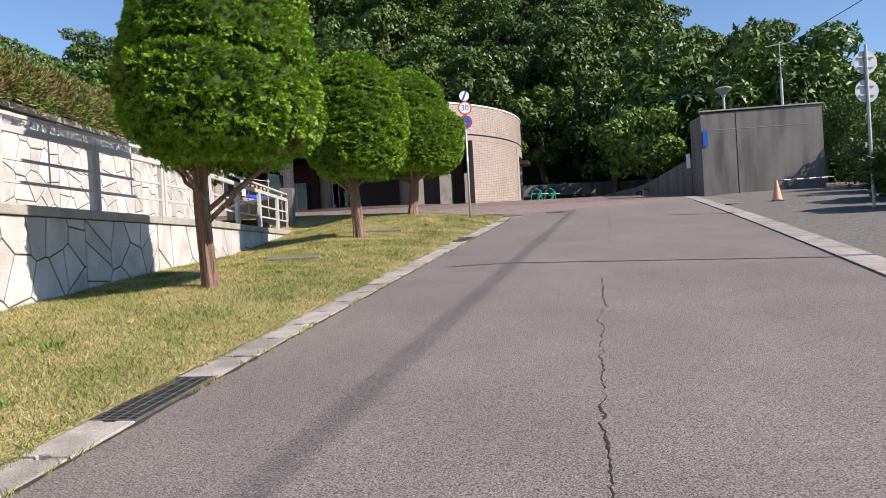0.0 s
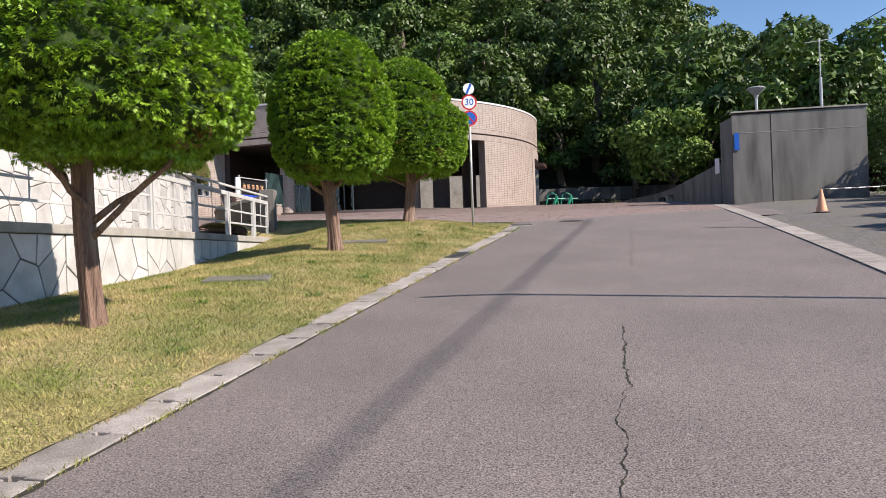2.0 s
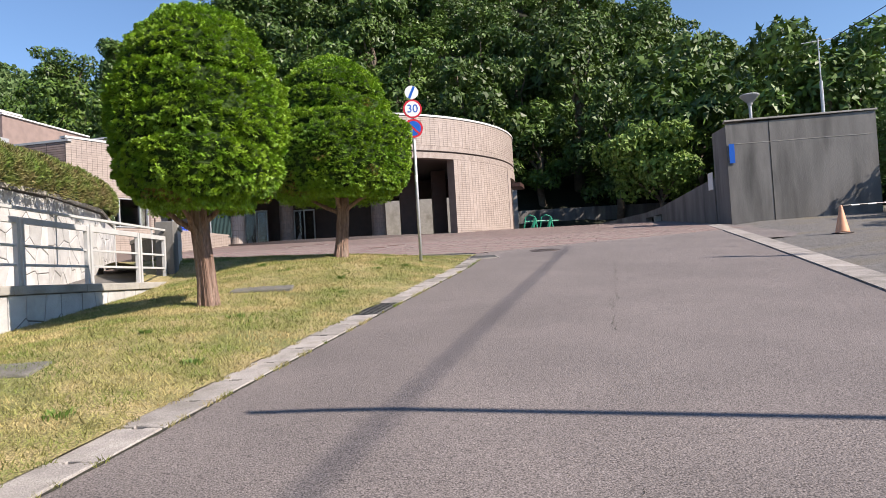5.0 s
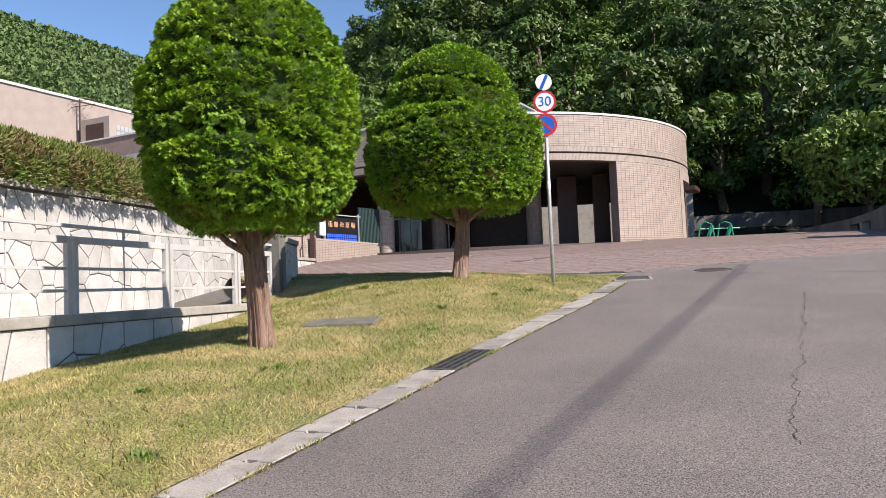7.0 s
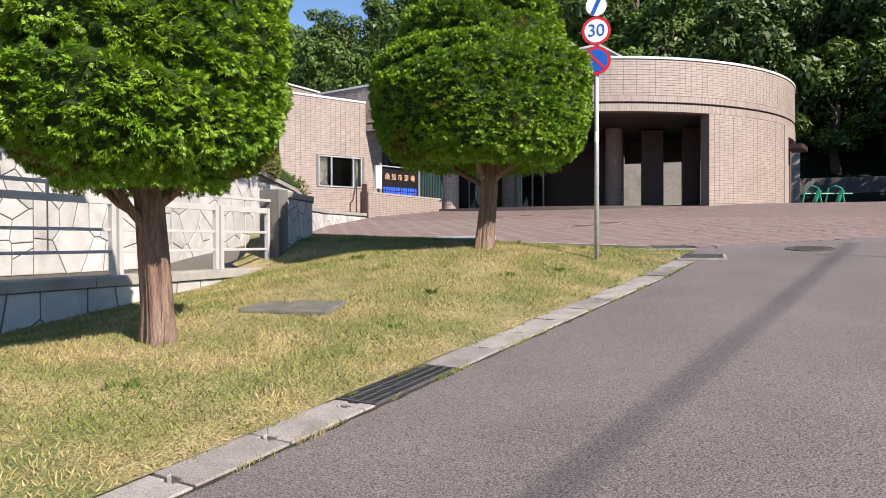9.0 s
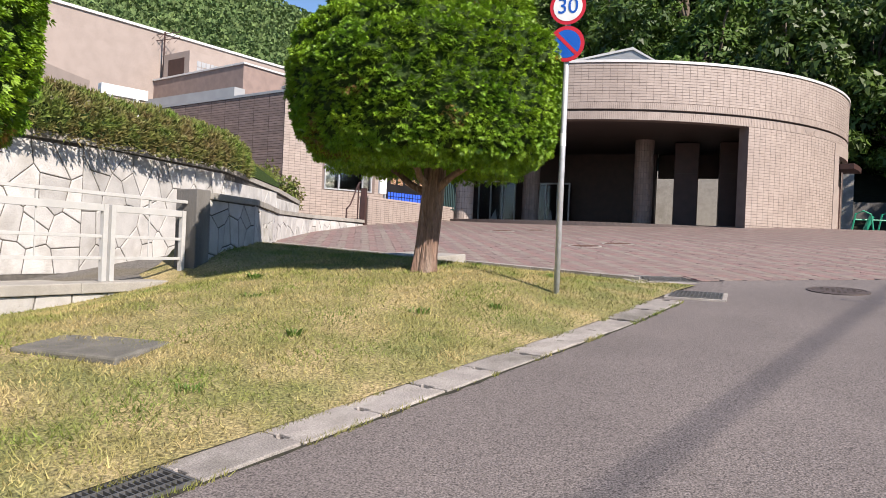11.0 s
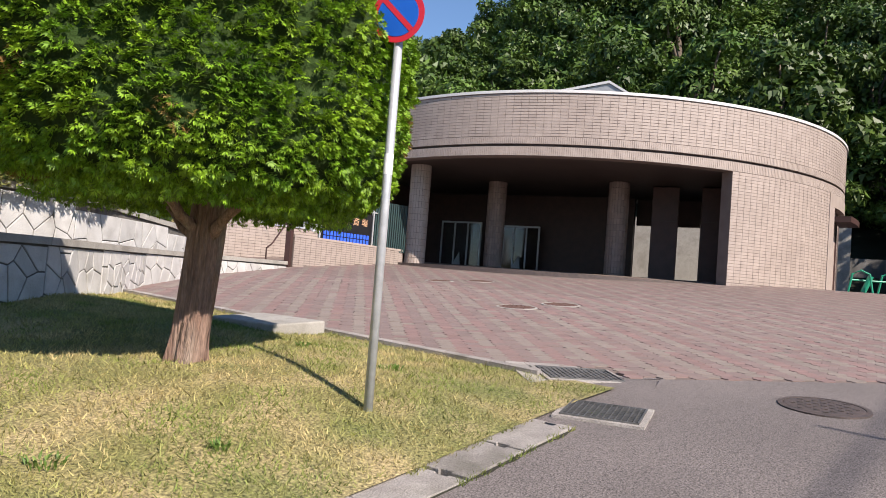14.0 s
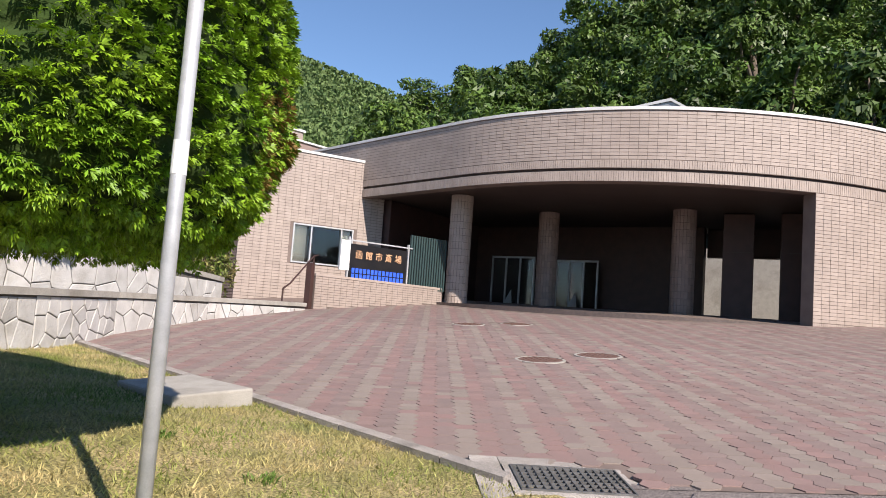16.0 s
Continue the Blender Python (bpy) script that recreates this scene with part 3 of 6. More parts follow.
WTOP = 2.0
low_wall = thing("wall_terrace", (WX, 12, 0.9), "low garden wall faced with white crazy-paved stone", "garden wall", kind="structure")
part("core", Mesh().prism([(wall_x(-10) - 0.3, -10), (wall_x(-10), -10), (WX, 14.34), (WX, 22.55), (WX - 0.3, 22.55), (WX - 0.3, 14.34)], lambda x, y: gz(x, y) - 0.4, WTOP), MORTAR, low_wall)
for i in range(15):
    y0 = -8 + i * 2.04
    bevel(part("coping", Mesh().prism([(wall_x(y0) - 0.36, y0), (wall_x(y0) + 0.055, y0), (wall_x(y0 + 2.034) + 0.055, min(22.55, y0 + 2.034)), (wall_x(y0 + 2.034) - 0.36, min(22.55, y0 + 2.034))], WTOP + 0.001, WTOP + 0.13), CONC, low_wall, "grey concrete coping"), 0.012)

# terrace floor behind the low wall, with the tall planted wall behind it
UX = -7.0
terrace_floor = single("terrace_floor", Mesh().prism([(UX - 0.1, -1), (wall_x(-1) - 0.2, -1), (WX - 0.2, 14.34), (WX - 0.34, 22.6), (UX - 0.1, 25.5)], 0.2, 1.99), CONC, "plain concrete floor of the raised terrace", "floor", kind="structure")
UP = [(UX - 1.2, -10.0), (UX, 7.0), (UX, 17.0), (-7.5, 23.0), (-8.4, 27.5), (-9.6, 31.0), (-11.0, 34.0)]
upper_wall = thing("wall_upper", (UX, 12, 2.0), "tall retaining wall faced with white crazy-paved stone", "retaining wall", kind="structure")


def upper_top(y):
    return 4.05 + 0.02 * (y - 14) if y < 27 else 4.3 - 0.05 * (y - 27)


def wall_run(pts, thick, z0, z1):
    """A wall's core along a bent line: outside to the right."""
    m = Mesh()
    for (x0, y0), (x1, y1) in zip(pts, pts[1:]):
        L = math.hypot(x1 - x0, y1 - y0)
        nx, ny = (y1 - y0) / L, -(x1 - x0) / L
        m.prism([(x0 - nx * thick, y0 - ny * thick), (x0, y0), (x1, y1), (x1 - nx * thick, y1 - ny * thick)], z0, z1)
    return m


part("core", wall_run(UP, 0.35, 1.0, lambda x, y: upper_top(y)), MORTAR, upper_wall)
m = Mesh()
for (x0, y0), (x1, y1) in zip(UP, UP[1:]):
    L = math.hypot(x1 - x0, y1 - y0)
    nx, ny = (y1 - y0) / L, -(x1 - x0) / L
    m.prism([(x0 - nx * 0.4, y0 - ny * 0.4), (x0 + nx * 0.05, y0 + ny * 0.05), (x1 + nx * 0.05, y1 + ny * 0.05), (x1 - nx * 0.4, y1 - ny * 0.4)],
            lambda x, y: upper_top(y) + 0.002, lambda x, y: upper_top(y) + 0.12)
part("coping", m, CONC, upper_wall, "grey concrete coping")
m = Mesh()

# end pier and the wall that bends round to the forecourt
PIER = (-4.5, 22.75)
bend = thing("wall_entrance", (PIER[0], PIER[1], 2.2), "stone-faced wall curving from a concrete pier to the forecourt", "garden wall", kind="structure")
BP = [PIER, (-5.0, 24.4), (-6.2, 26.3), (-7.7, 28.6), (-8.8, 31.6), (-9.4, 35.4)]


def bend_top(y):
    return 3.32 + 0.012 * (y - 22.7)


part("core", wall_run(BP, 0.3, lambda x, y: gz(x, y) - 0.3, lambda x, y: bend_top(y)), MORTAR, bend)
m = Mesh()
for (x0, y0), (x1, y1) in zip(BP, BP[1:]):
    L = math.hypot(x1 - x0, y1 - y0)
    nx, ny = (y1 - y0) / L, -(x1 - x0) / L
    m.prism([(x0 - nx * 0.34, y0 - ny * 0.34), (x0 + nx * 0.05, y0 + ny * 0.05), (x1 + nx * 0.05, y1 + ny * 0.05), (x1 - nx * 0.34, y1 - ny * 0.34)],
            lambda x, y: bend_top(y) + 0.002, lambda x, y: bend_top(y) + 0.1)
part("coping", m, CONC, bend, "grey concrete coping")
bevel(part("pier", Mesh().prism([(PIER[0] - 0.36, PIER[1] - 0.3), (PIER[0] + 0.04, PIER[1] - 0.3), (PIER[0] + 0.04, PIER[1] - 0.02), (PIER[0] - 0.36, PIER[1] - 0.02)], 1.9, 3.45), OLDCONC, bend, "weathered concrete end pier"), 0.015)

# ---- railing on the terrace wall ----
RZ = WTOP + 0.13
railing = thing("terrace_railing", (WX - 0.15, 12, RZ), "pale painted steel railing with paired posts on the terrace wall", "railing")


def rail_box(name, y0, y1, z, w, h):
    a, b = wall_x(y0) - 0.15, wall_x(y1) - 0.15
    return bevel(part(name, Mesh().prism([(a - w / 2, y0), (a + w / 2, y0), (b + w / 2, y1), (b - w / 2, y1)], z, z + h), RAIL, railing), 0.004)


BAY = 2.05
for i in range(-4, 4):
    y0 = 16.98 + BAY * (i - 1)
    y1 = y0 + BAY if i < 3 else 22.44
    for yy in (y0 + 0.06, y1 - 0.06):
        rail_box("post", yy - 0.035, yy + 0.035, RZ, 0.07, 0.99)
    rail_box("top_rail", y0 + 0.1, y1 - 0.1, RZ + 0.90, 0.06, 0.09)
    rail_box("rail", y0 + 0.1, y1 - 0.1, RZ + 0.56, 0.03, 0.04)
    rail_box("rail", y0 + 0.1, y1 - 0.1, RZ + 0.28, 0.03, 0.04)
    rail_box("baluster", (y0 + y1) / 2 - 0.008, (y0 + y1) / 2 + 0.008, RZ + 0.28, 0.016, 0.62)
    rail_box("handrail", y0, y1, RZ + 1.10, 0.06, 0.045)
    rail_box("handrail_stem", (y0 + y1) / 2 - 0.015, (y0 + y1) / 2 + 0.015, RZ + 0.99, 0.03, 0.11)

# ---- the hall: drum, band, porch ----
CX, CY, R = -5.0, 50.4, 10.6
TOP, SOF = 9.5, 7.5
hall = thing("hall", (CX, CY, 4.0), "round hall in pink tile with a deep open porch", "building")
TH = radians(-16)                             # where the straight flank leaves the circle


def ring_pt(a, r=R):
    """Plan point on the drum; the angle runs from straight towards the road, to the right."""
    return (CX + r * math.sin(a), CY - r * math.cos(a))


FL = Vector((-math.cos(TH), -math.sin(TH) * 1, 0))
T0 = ring_pt(TH)
FLD = Vector((math.cos(TH) * -1, math.sin(-TH), 0)).normalized()   # the flank's run, to the left and back


def front(s, r=R):
    """Plan point and outward normal along the front; s metres to the right of the tangent point, negative along the flank."""
    if s < 0:
        n = Vector((math.sin(TH), -math.cos(TH), 0))
        return (T0[0] - FLD.x * s * 1 + n.x * (r - R), T0[1] - FLD.y * s + n.y * (r - R)), n
    a = TH + s / R
    return ring_pt(a, r), Vector((math.sin(a), -math.cos(a), 0))


S_L = -14.0
S_OPEN = (radians(41.3) - TH) * R
S_NOTCH = (radians(69.5) - TH) * R
S_DOOR = (radians(72.5) - TH) * R
S_END = (radians(95) - TH) * R
"""The front's run ends behind the hall."""


def shell(s0, s1, r0, r1, z0, z1, step=0.35):
    """A curved slab along the front between two radii."""
    n = max(1, int(abs(s1 - s0) / step))
    m = Mesh()
    pts = []
    for i in range(n + 1):
        s = s0 + (s1 - s0) * i / n
        (x0, y0), _ = front(s, r0)
        (x1, y1), _ = front(s, r1)
        zl = z0(x1, y1) if callable(z0) else z0
        pts += [(x0, y0, zl), (x1, y1, zl), (x1, y1, z1), (x0, y0, z1)]
    f = []
    for i in range(n):
        a, b = 4 * i, 4 * i + 4
        f += [(a + 1, b + 1, b + 2, a + 2), (a + 2, b + 2, b + 3, a + 3), (a + 3, b + 3, b, a), (a, b, b + 1, a + 1)]
    f += [(0, 1, 2, 3), (4 * n + 3, 4 * n + 2, 4 * n + 1, 4 * n)]
    return m.add(pts, f)


def tiles(s0, s1, z0, z1, tw, th, r=R, jw=0.010, jh=0.014, proud=0.008, zfloor=None, course=None):
    """Stack-bonded tiles over part of the front, joined into one mesh."""
    m = Mesh()
    n = max(1, round((s1 - s0) / tw))
    k = max(1, round((z1 - z0) / th))
    for i in range(n):
        a, b = s0 + (s1 - s0) * i / n + jw / 2, s0 + (s1 - s0) * (i + 1) / n - jw / 2
        (ax, ay), na = front(a, r)
        (bx, by), nb = front(b, r)
        for j in range(k):
            c, d = z0 + (z1 - z0) * j / k + jh / 2, z0 + (z1 - z0) * (j + 1) / k - jh / 2
            if zfloor and d < zfloor(ax, ay):
                continue
            p = proud
            base = [(ax, ay, c), (bx, by, c), (bx, by, d), (ax, ay, d)]
            outp = [(ax + na.x * p, ay + na.y * p, c), (bx + nb.x * p, by + nb.y * p, c), (bx + nb.x * p, by + nb.y * p, d), (ax + na.x * p, ay + na.y * p, d)]
            m.add(base + outp, [(4, 5, 6, 7), (0, 1, 5, 4), (1, 2, 6, 5), (2, 3, 7, 6), (3, 0, 4, 7)])
    return m


GROOVE = SOF + 0.30
part("band_core", shell(S_L, S_END, R - 0.4, R, GROOVE + 0.07, TOP), TILED, hall)
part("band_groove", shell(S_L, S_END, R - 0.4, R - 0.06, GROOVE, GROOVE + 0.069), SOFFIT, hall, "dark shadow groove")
part("lintel_core", shell(S_L, S_END, R - 0.4, R, SOF, GROOVE - 0.001), TILED, hall)
tagged(part("band_tiles", tiles(S_L, S_END, GROOVE + 0.32, TOP - 0.02, 0.25, 0.1), TILE, hall), kind="stuff")
tagged(part("band_soldier_tiles", tiles(S_L, S_END, GROOVE + 0.075, GROOVE + 0.31, 0.066, 0.235), TILE, hall), kind="stuff")
tagged(part("lintel_soldier_tiles", tiles(S_L, S_END, SOF + 0.004, GROOVE - 0.004, 0.066, 0.29), TILE, hall), kind="stuff")
part("parapet_coping", shell(S_L, S_END, R - 0.45, R + 0.05, TOP + 0.001, TOP + 0.09), COPING, hall, "white metal parapet coping")
part("drum_wall", shell(S_OPEN, S_NOTCH, R - 0.5, R, lambda x, y: gz(x, y) - 0.3, SOF - 0.001), TILED, hall)
tagged(part("drum_tiles", tiles(S_OPEN, S_NOTCH, 4.02, SOF - 0.004, 0.25, 0.1, zfloor=lambda x, y: gz(x, y)), TILE, hall), kind="stuff")
tagged(part("plinth_tiles", tiles(S_OPEN, S_NOTCH, 3.79, 4.015, 0.066, 0.22, zfloor=lambda x, y: gz(x, y) + 0.02), TILE, hall), kind="stuff")
part("corner_panel", shell(S_NOTCH + 0.002, S_DOOR, R - 0.5, R + 0.03, lambda x, y: gz(x, y) - 0.3, SOF - 0.45, 0.1), PLASTER, hall, "smooth pink corner panel")
part("corner_head", shell(S_NOTCH + 0.002, S_END, R - 0.5, R + 0.03, SOF - 0.449, SOF - 0.002, 0.2), TILE, hall)
for i in range(5):
    s = S_DOOR + 0.3 + i * 0.7
    part("side_door_panel", shell(s - 0.28, s + 0.38, R - 0.35, R - 0.18, lambda x, y: gz(x, y) - 0.3, SOF - 0.46, 0.2), PLASTER if i % 2 else BROWN, hall)
part("side_wall", shell(S_DOOR + 3.4, S_END, R - 0.5, R - 0.1, lambda x, y: gz(x, y) - 0.3, SOF - 0.46), TILED, hall)
part("side_canopy", shell(S_DOOR + 0.05, S_DOOR + 1.9, R - 0.1, R + 0.55, SOF - 0.95, SOF - 0.75, 0.2), BROWN, hall, "dark brown metal side canopy")
# roof and ceiling
n = 72
roof_poly = [front(S_L + (S_END - S_L) * i / n, R - 0.2)[0] for i in range(n + 1)]
back = [(-2.0, 51.0), (CX - 16, CY + 8)]
part("roof", Mesh().prism(roof_poly + back, TOP - 0.35, TOP - 0.2), OLDCONC, hall)
# ceiling colour is darkened to carry the porch's deep shade
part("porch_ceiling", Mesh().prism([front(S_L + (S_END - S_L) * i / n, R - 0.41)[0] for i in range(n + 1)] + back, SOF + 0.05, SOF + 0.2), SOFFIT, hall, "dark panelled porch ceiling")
sk = Mesh()
prof = [(-5.6, 9.3), (-5.6, 11.1), (-2.85, 11.5), (-1.9, 10.9), (-1.9, 9.3)]
sk.add([(x, y, z) for y in (46.0, 49.0) for x, z in prof], [(0, 1, 2, 3, 4), (9, 8, 7, 6, 5), (0, 5, 6, 1), (1, 6, 7, 2), (2, 7, 8, 3), (3, 8, 9, 4)])
part("skylight", sk, EAVES, hall, "low pitched rooflight with grey cladding")
part("skylight_trim", Mesh().add([(x, y, z + d) for y in (45.95, 49.05) for x, z, d in ((-5.7, 11.1, 0.003), (-2.85, 11.5, 0.003), (-1.8, 10.85, 0.003), (-1.8, 10.85, 0.09), (-2.85, 11.5, 0.11), (-5.7, 11.1, 0.09))], [(0, 1, 4, 5), (1, 2, 3, 4), (11, 10, 7, 6), (10, 9, 8, 7), (5, 4, 10, 11), (4, 3, 9, 10), (2, 8, 9, 3)]), COPING, hall, "white rooflight edge trim")

FLOOR = 3.93
porch = single("porch_floor", Mesh().prism([front(-5.5 + (S_OPEN + 5.5) * i / 24, R - 0.55)[0] for i in range(25)] + [(4.6, 50.6), (-14, 50.6)], 3.2, FLOOR), IRON, "dark stone floor of the open porch", "floor", kind="structure")


def column(x, y, r, label, clad=None):
    """A round column clad in upright tiles."""
    c = thing("porch_column", (x, y, FLOOR), label, "column", "porch columns")
    part("shaft", Mesh().lathe([(r, FLOOR - 0.2), (r, SOF + 0.1)], (x, y, 0), 32), TILED, c, smooth=True)
    m = Mesh()
    n, k = 22, 16
    h = (SOF + 0.04 - FLOOR) / k
    for i in range(n):
        a, b = 2 * math.pi * (i + 0.06) / n, 2 * math.pi * (i + 0.94) / n
        for j in range(k):
            z0, z1 = FLOOR + h * j + 0.006, FLOOR + h * (j + 1) - 0.006
            pts = [(x + q * math.cos(t), y + q * math.sin(t), z) for q in (r, r + 0.013) for t, z in ((a, z0), (b, z0), (b, z1), (a, z1))]
            m.add(pts, [(4, 5, 6, 7), (0, 1, 5, 4), (1, 2, 6, 5), (2, 3, 7, 6), (3, 0, 4, 7)])
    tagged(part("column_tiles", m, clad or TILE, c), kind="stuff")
    return c


column(-8.6, 41.95, 0.36, "round tiled porch column catching the sun")
# the inner two get the darker tile: porch shade put into their colour
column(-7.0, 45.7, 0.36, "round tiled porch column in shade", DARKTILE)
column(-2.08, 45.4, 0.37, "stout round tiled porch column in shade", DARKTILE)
for x, y, w in ((-0.5, 46.2, 0.95), (1.15, 46.2, 0.75)):
    t = thing("porch_pier", (x, y, FLOOR), "flat dark-clad pier in the porch", "pier", "porch piers")
    bevel(part("shaft", Mesh().box(pose(x, y, FLOOR - 0.1, 0, 0, 8), w, 0.5, SOF + 0.1 - FLOOR), BROWN, t), 0.02)
    bevel(part("plinth", Mesh().box(pose(x, y, FLOOR - 0.05, 0, 0, 8), w + 0.05, 0.55, 0.2), IRON, t), 0.01)
    part("joint_strip", Mesh().box(pose(x, y, FLOOR + 2.3, 0, 0, 8), w + 0.012, 0.512, 0.02), SOFFIT, t)

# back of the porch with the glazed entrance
# dark brown on these walls: the porch's shade put into the colour
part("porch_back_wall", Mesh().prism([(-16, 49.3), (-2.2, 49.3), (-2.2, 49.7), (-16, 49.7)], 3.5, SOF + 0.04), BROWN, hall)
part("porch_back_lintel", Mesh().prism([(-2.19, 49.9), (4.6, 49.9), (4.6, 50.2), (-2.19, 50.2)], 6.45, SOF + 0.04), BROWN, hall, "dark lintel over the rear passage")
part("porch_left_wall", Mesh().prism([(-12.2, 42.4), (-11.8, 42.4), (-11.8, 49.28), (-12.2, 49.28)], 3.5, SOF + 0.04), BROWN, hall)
single("porch_screen_wall", Mesh().prism([(-7.0, 57.0), (6.4, 57.0), (6.4, 57.3), (-7.0, 57.3)], 3.5, 7.6), CONC, "grey panelled concrete wall behind the porch", "wall", kind="structure")


single("court_floor", Mesh().prism([(-7.0, 50.61), (4.6, 50.61), (6.3, 56.99), (-7.0, 56.99)], 3.2, FLOOR + 0.003), CONC, "pale concrete floor of the rear court", "floor", kind="structure")


def glass_door(x, y, w, h):
    d = thing("entrance_door", (x, y, FLOOR), "glazed entrance door in a steel frame", "door", "entrance doors")
    for dx in (-w / 2, -w / 6, w / 6, w / 2):
        part("frame_post", Mesh().box(pose(x + dx, y, FLOOR), 0.06, 0.08, h), STEEL, d)
    part("frame_head", Mesh().box(pose(x, y, FLOOR + h), w + 0.06, 0.08, 0.07), STEEL, d)
    for k in range(3):
        part("pane", Mesh().box(pose(x + (k - 1) * w / 3, y, FLOOR + 0.02), w / 3 - 0.065, 0.012, h - 0.03), GLASS, d)
    # added dark sheet behind the panes, standing in for the unlit interior
    part("inner_screen", Mesh().box(pose(x, y + 0.35, FLOOR), w - 0.1, 0.03, h - 0.05), SOFFIT, d)
    m = Mesh().add([(x - 0.28, y - 0.5, FLOOR + 0.003), (x + 0.28, y - 0.5, FLOOR + 0.003), (x, y - 0.06, FLOOR + 0.9)], [(0, 1, 2)])
    part("floor_sign", m, STEEL, d, "folding floor sign inside the door")
    return d


glass_door(-9.7, 48.6, 1.9, 2.2)
glass_door(-6.9, 48.6, 1.7, 2.1)

# ---- office wing beside the porch ----
WA, WB = Vector((-15.6, 36.2, 0)), Vector((-12.05, 42.3, 0))   # its sunlit front, in plan
wing = thing("office_wing", ((WA.x + WB.x) / 2, (WA.y + WB.y) / 2, 4.0), "flat-roofed office wing clad in pink stack-bonded tile", "building")
wu = (WB - WA).normalized()
wn_ = Vector((wu.y, -wu.x, 0))
WL = (WB - WA).length
WTOPZ = 8.75


def wing_box(u0, u1, d0, d1, z0, z1):
    """A block along the front: u along it, d outwards."""
    c = [WA + wu * u0 + wn_ * d0, WA + wu * u1 + wn_ * d0, WA + wu * u1 + wn_ * d1, WA + wu * u0 + wn_ * d1]
    return Mesh().prism([(p.x, p.y) for p in c], z0, z1)


WU0 = 1.93                                # where the front begins
WIN = (3.75, 5.95, 5.0, 6.3)                # the window: from, to, sill, head
for nm, a in (("wall_left", (WU0, WIN[0], 2.5, WTOPZ)), ("wall_right", (WIN[1], WL, 2.5, WTOPZ)), ("wall_sill", (WIN[0], WIN[1], 2.5, WIN[2])), ("wall_head", (WIN[0], WIN[1], WIN[3], WTOPZ))):
    part(nm, wing_box(a[0], a[1], -0.3, 0, a[2], a[3]), TILED, wing)
part("side_wall", wing_box(WL - 0.3, WL, -7, -0.301, 2.5, WTOPZ), TILED, wing)
part("roof", wing_box(WU0 + 0.3, WL - 0.3, -7, -0.301, WTOPZ - 0.4, WTOPZ - 0.25), OLDCONC, wing)
part("coping", wing_box(WU0 - 0.04, WL + 0.04, -0.34, 0.05, WTOPZ + 0.001, WTOPZ + 0.09), COPING, wing, "white metal coping")
m = Mesh()
nt, kt = round((WL - WU0) / 0.25), round((WTOPZ - 3.3) / 0.1)
for i in range(nt):
    a, b = WU0 + (WL - WU0) * i / nt + 0.005, WU0 + (WL - WU0) * (i + 1) / nt - 0.005
    for j in range(kt):
        c, d = 3.3 + (WTOPZ - 3.3) * j / kt + 0.007, 3.3 + (WTOPZ - 3.3) * (j + 1) / kt - 0.007
        if a < WIN[1] + 0.02 and b > WIN[0] - 0.02 and c < WIN[3] + 0.02 and d > WIN[2] - 0.02:
            continue
        p = [WA + wu * u + Vector((0, 0, z)) for u, z in ((a, c), (b, c), (b, d), (a, d))]
        q = [v + wn_ * 0.012 for v in p]
        m.add(p + q, [(4, 5, 6, 7), (0, 1, 5, 4), (1, 2, 6, 5), (2, 3, 7, 6), (3, 0, 4, 7)])
tagged(part("wing_tiles", m, TILE, wing), kind="stuff")
win = part("window", wing_box(WIN[0], WIN[1], -0.02, 0.04, WIN[2] - 0.05, WIN[2]), STEEL, wing)
for a in ((WIN[0], WIN[0] + 0.05, WIN[2] + 0.001, WIN[3]), (WIN[1] - 0.05, WIN[1], WIN[2] + 0.001, WIN[3]), (WIN[0] + 0.051, WIN[1] - 0.051, WIN[3] - 0.05, WIN[3])):
    part("window_frame", wing_box(a[0], a[1], -0.1, 0.03, a[2], a[3]), STEEL, win)
for u in (0.3, 0.8):
    uu = WIN[0] + (WIN[1] - WIN[0]) * u
    part("mullion", wing_box(uu - 0.025, uu + 0.025, -0.08, 0.02, WIN[2] + 0.002, WIN[3] - 0.052), STEEL, win)
part("curtain", wing_box(WIN[0] + 0.06, WIN[0] + 0.55, -0.2, -0.17, WIN[2] + 0.01, WIN[3] - 0.06), CURTAIN, win, "pale drawn curtain")
part("curtain", wing_box(WIN[1] - 0.36, WIN[1] - 0.06, -0.2, -0.17, WIN[2] + 0.01, WIN[3] - 0.06), CURTAIN, win, "pale drawn curtain")
part("pane", wing_box(WIN[0] + 0.052, WIN[1] - 0.052, -0.055, -0.045, WIN[2] + 0.002, WIN[3] - 0.052), GLASS, win)
part("room_back", wing_box(WIN[0] - 1, WIN[1] + 1, -3.2, -3.0, 3.6, WIN[3] + 0.6), ROOM, wing)
part("room_floor", wing_box(WIN[0] - 1, WIN[1] + 1, -3.0, -0.301, 4.0, 4.1), ROOM, wing)

# long brown wall and the blocks behind the hedge
back_block = thing("rear_building", (-20, 34, 3.0), "rear wing in brown tile with a pale eaves band", "building")
def block(name, pts, z0, z1, material, label=""):
    return part(name, Mesh().prism(pts, z0, z1), material, back_block, label)


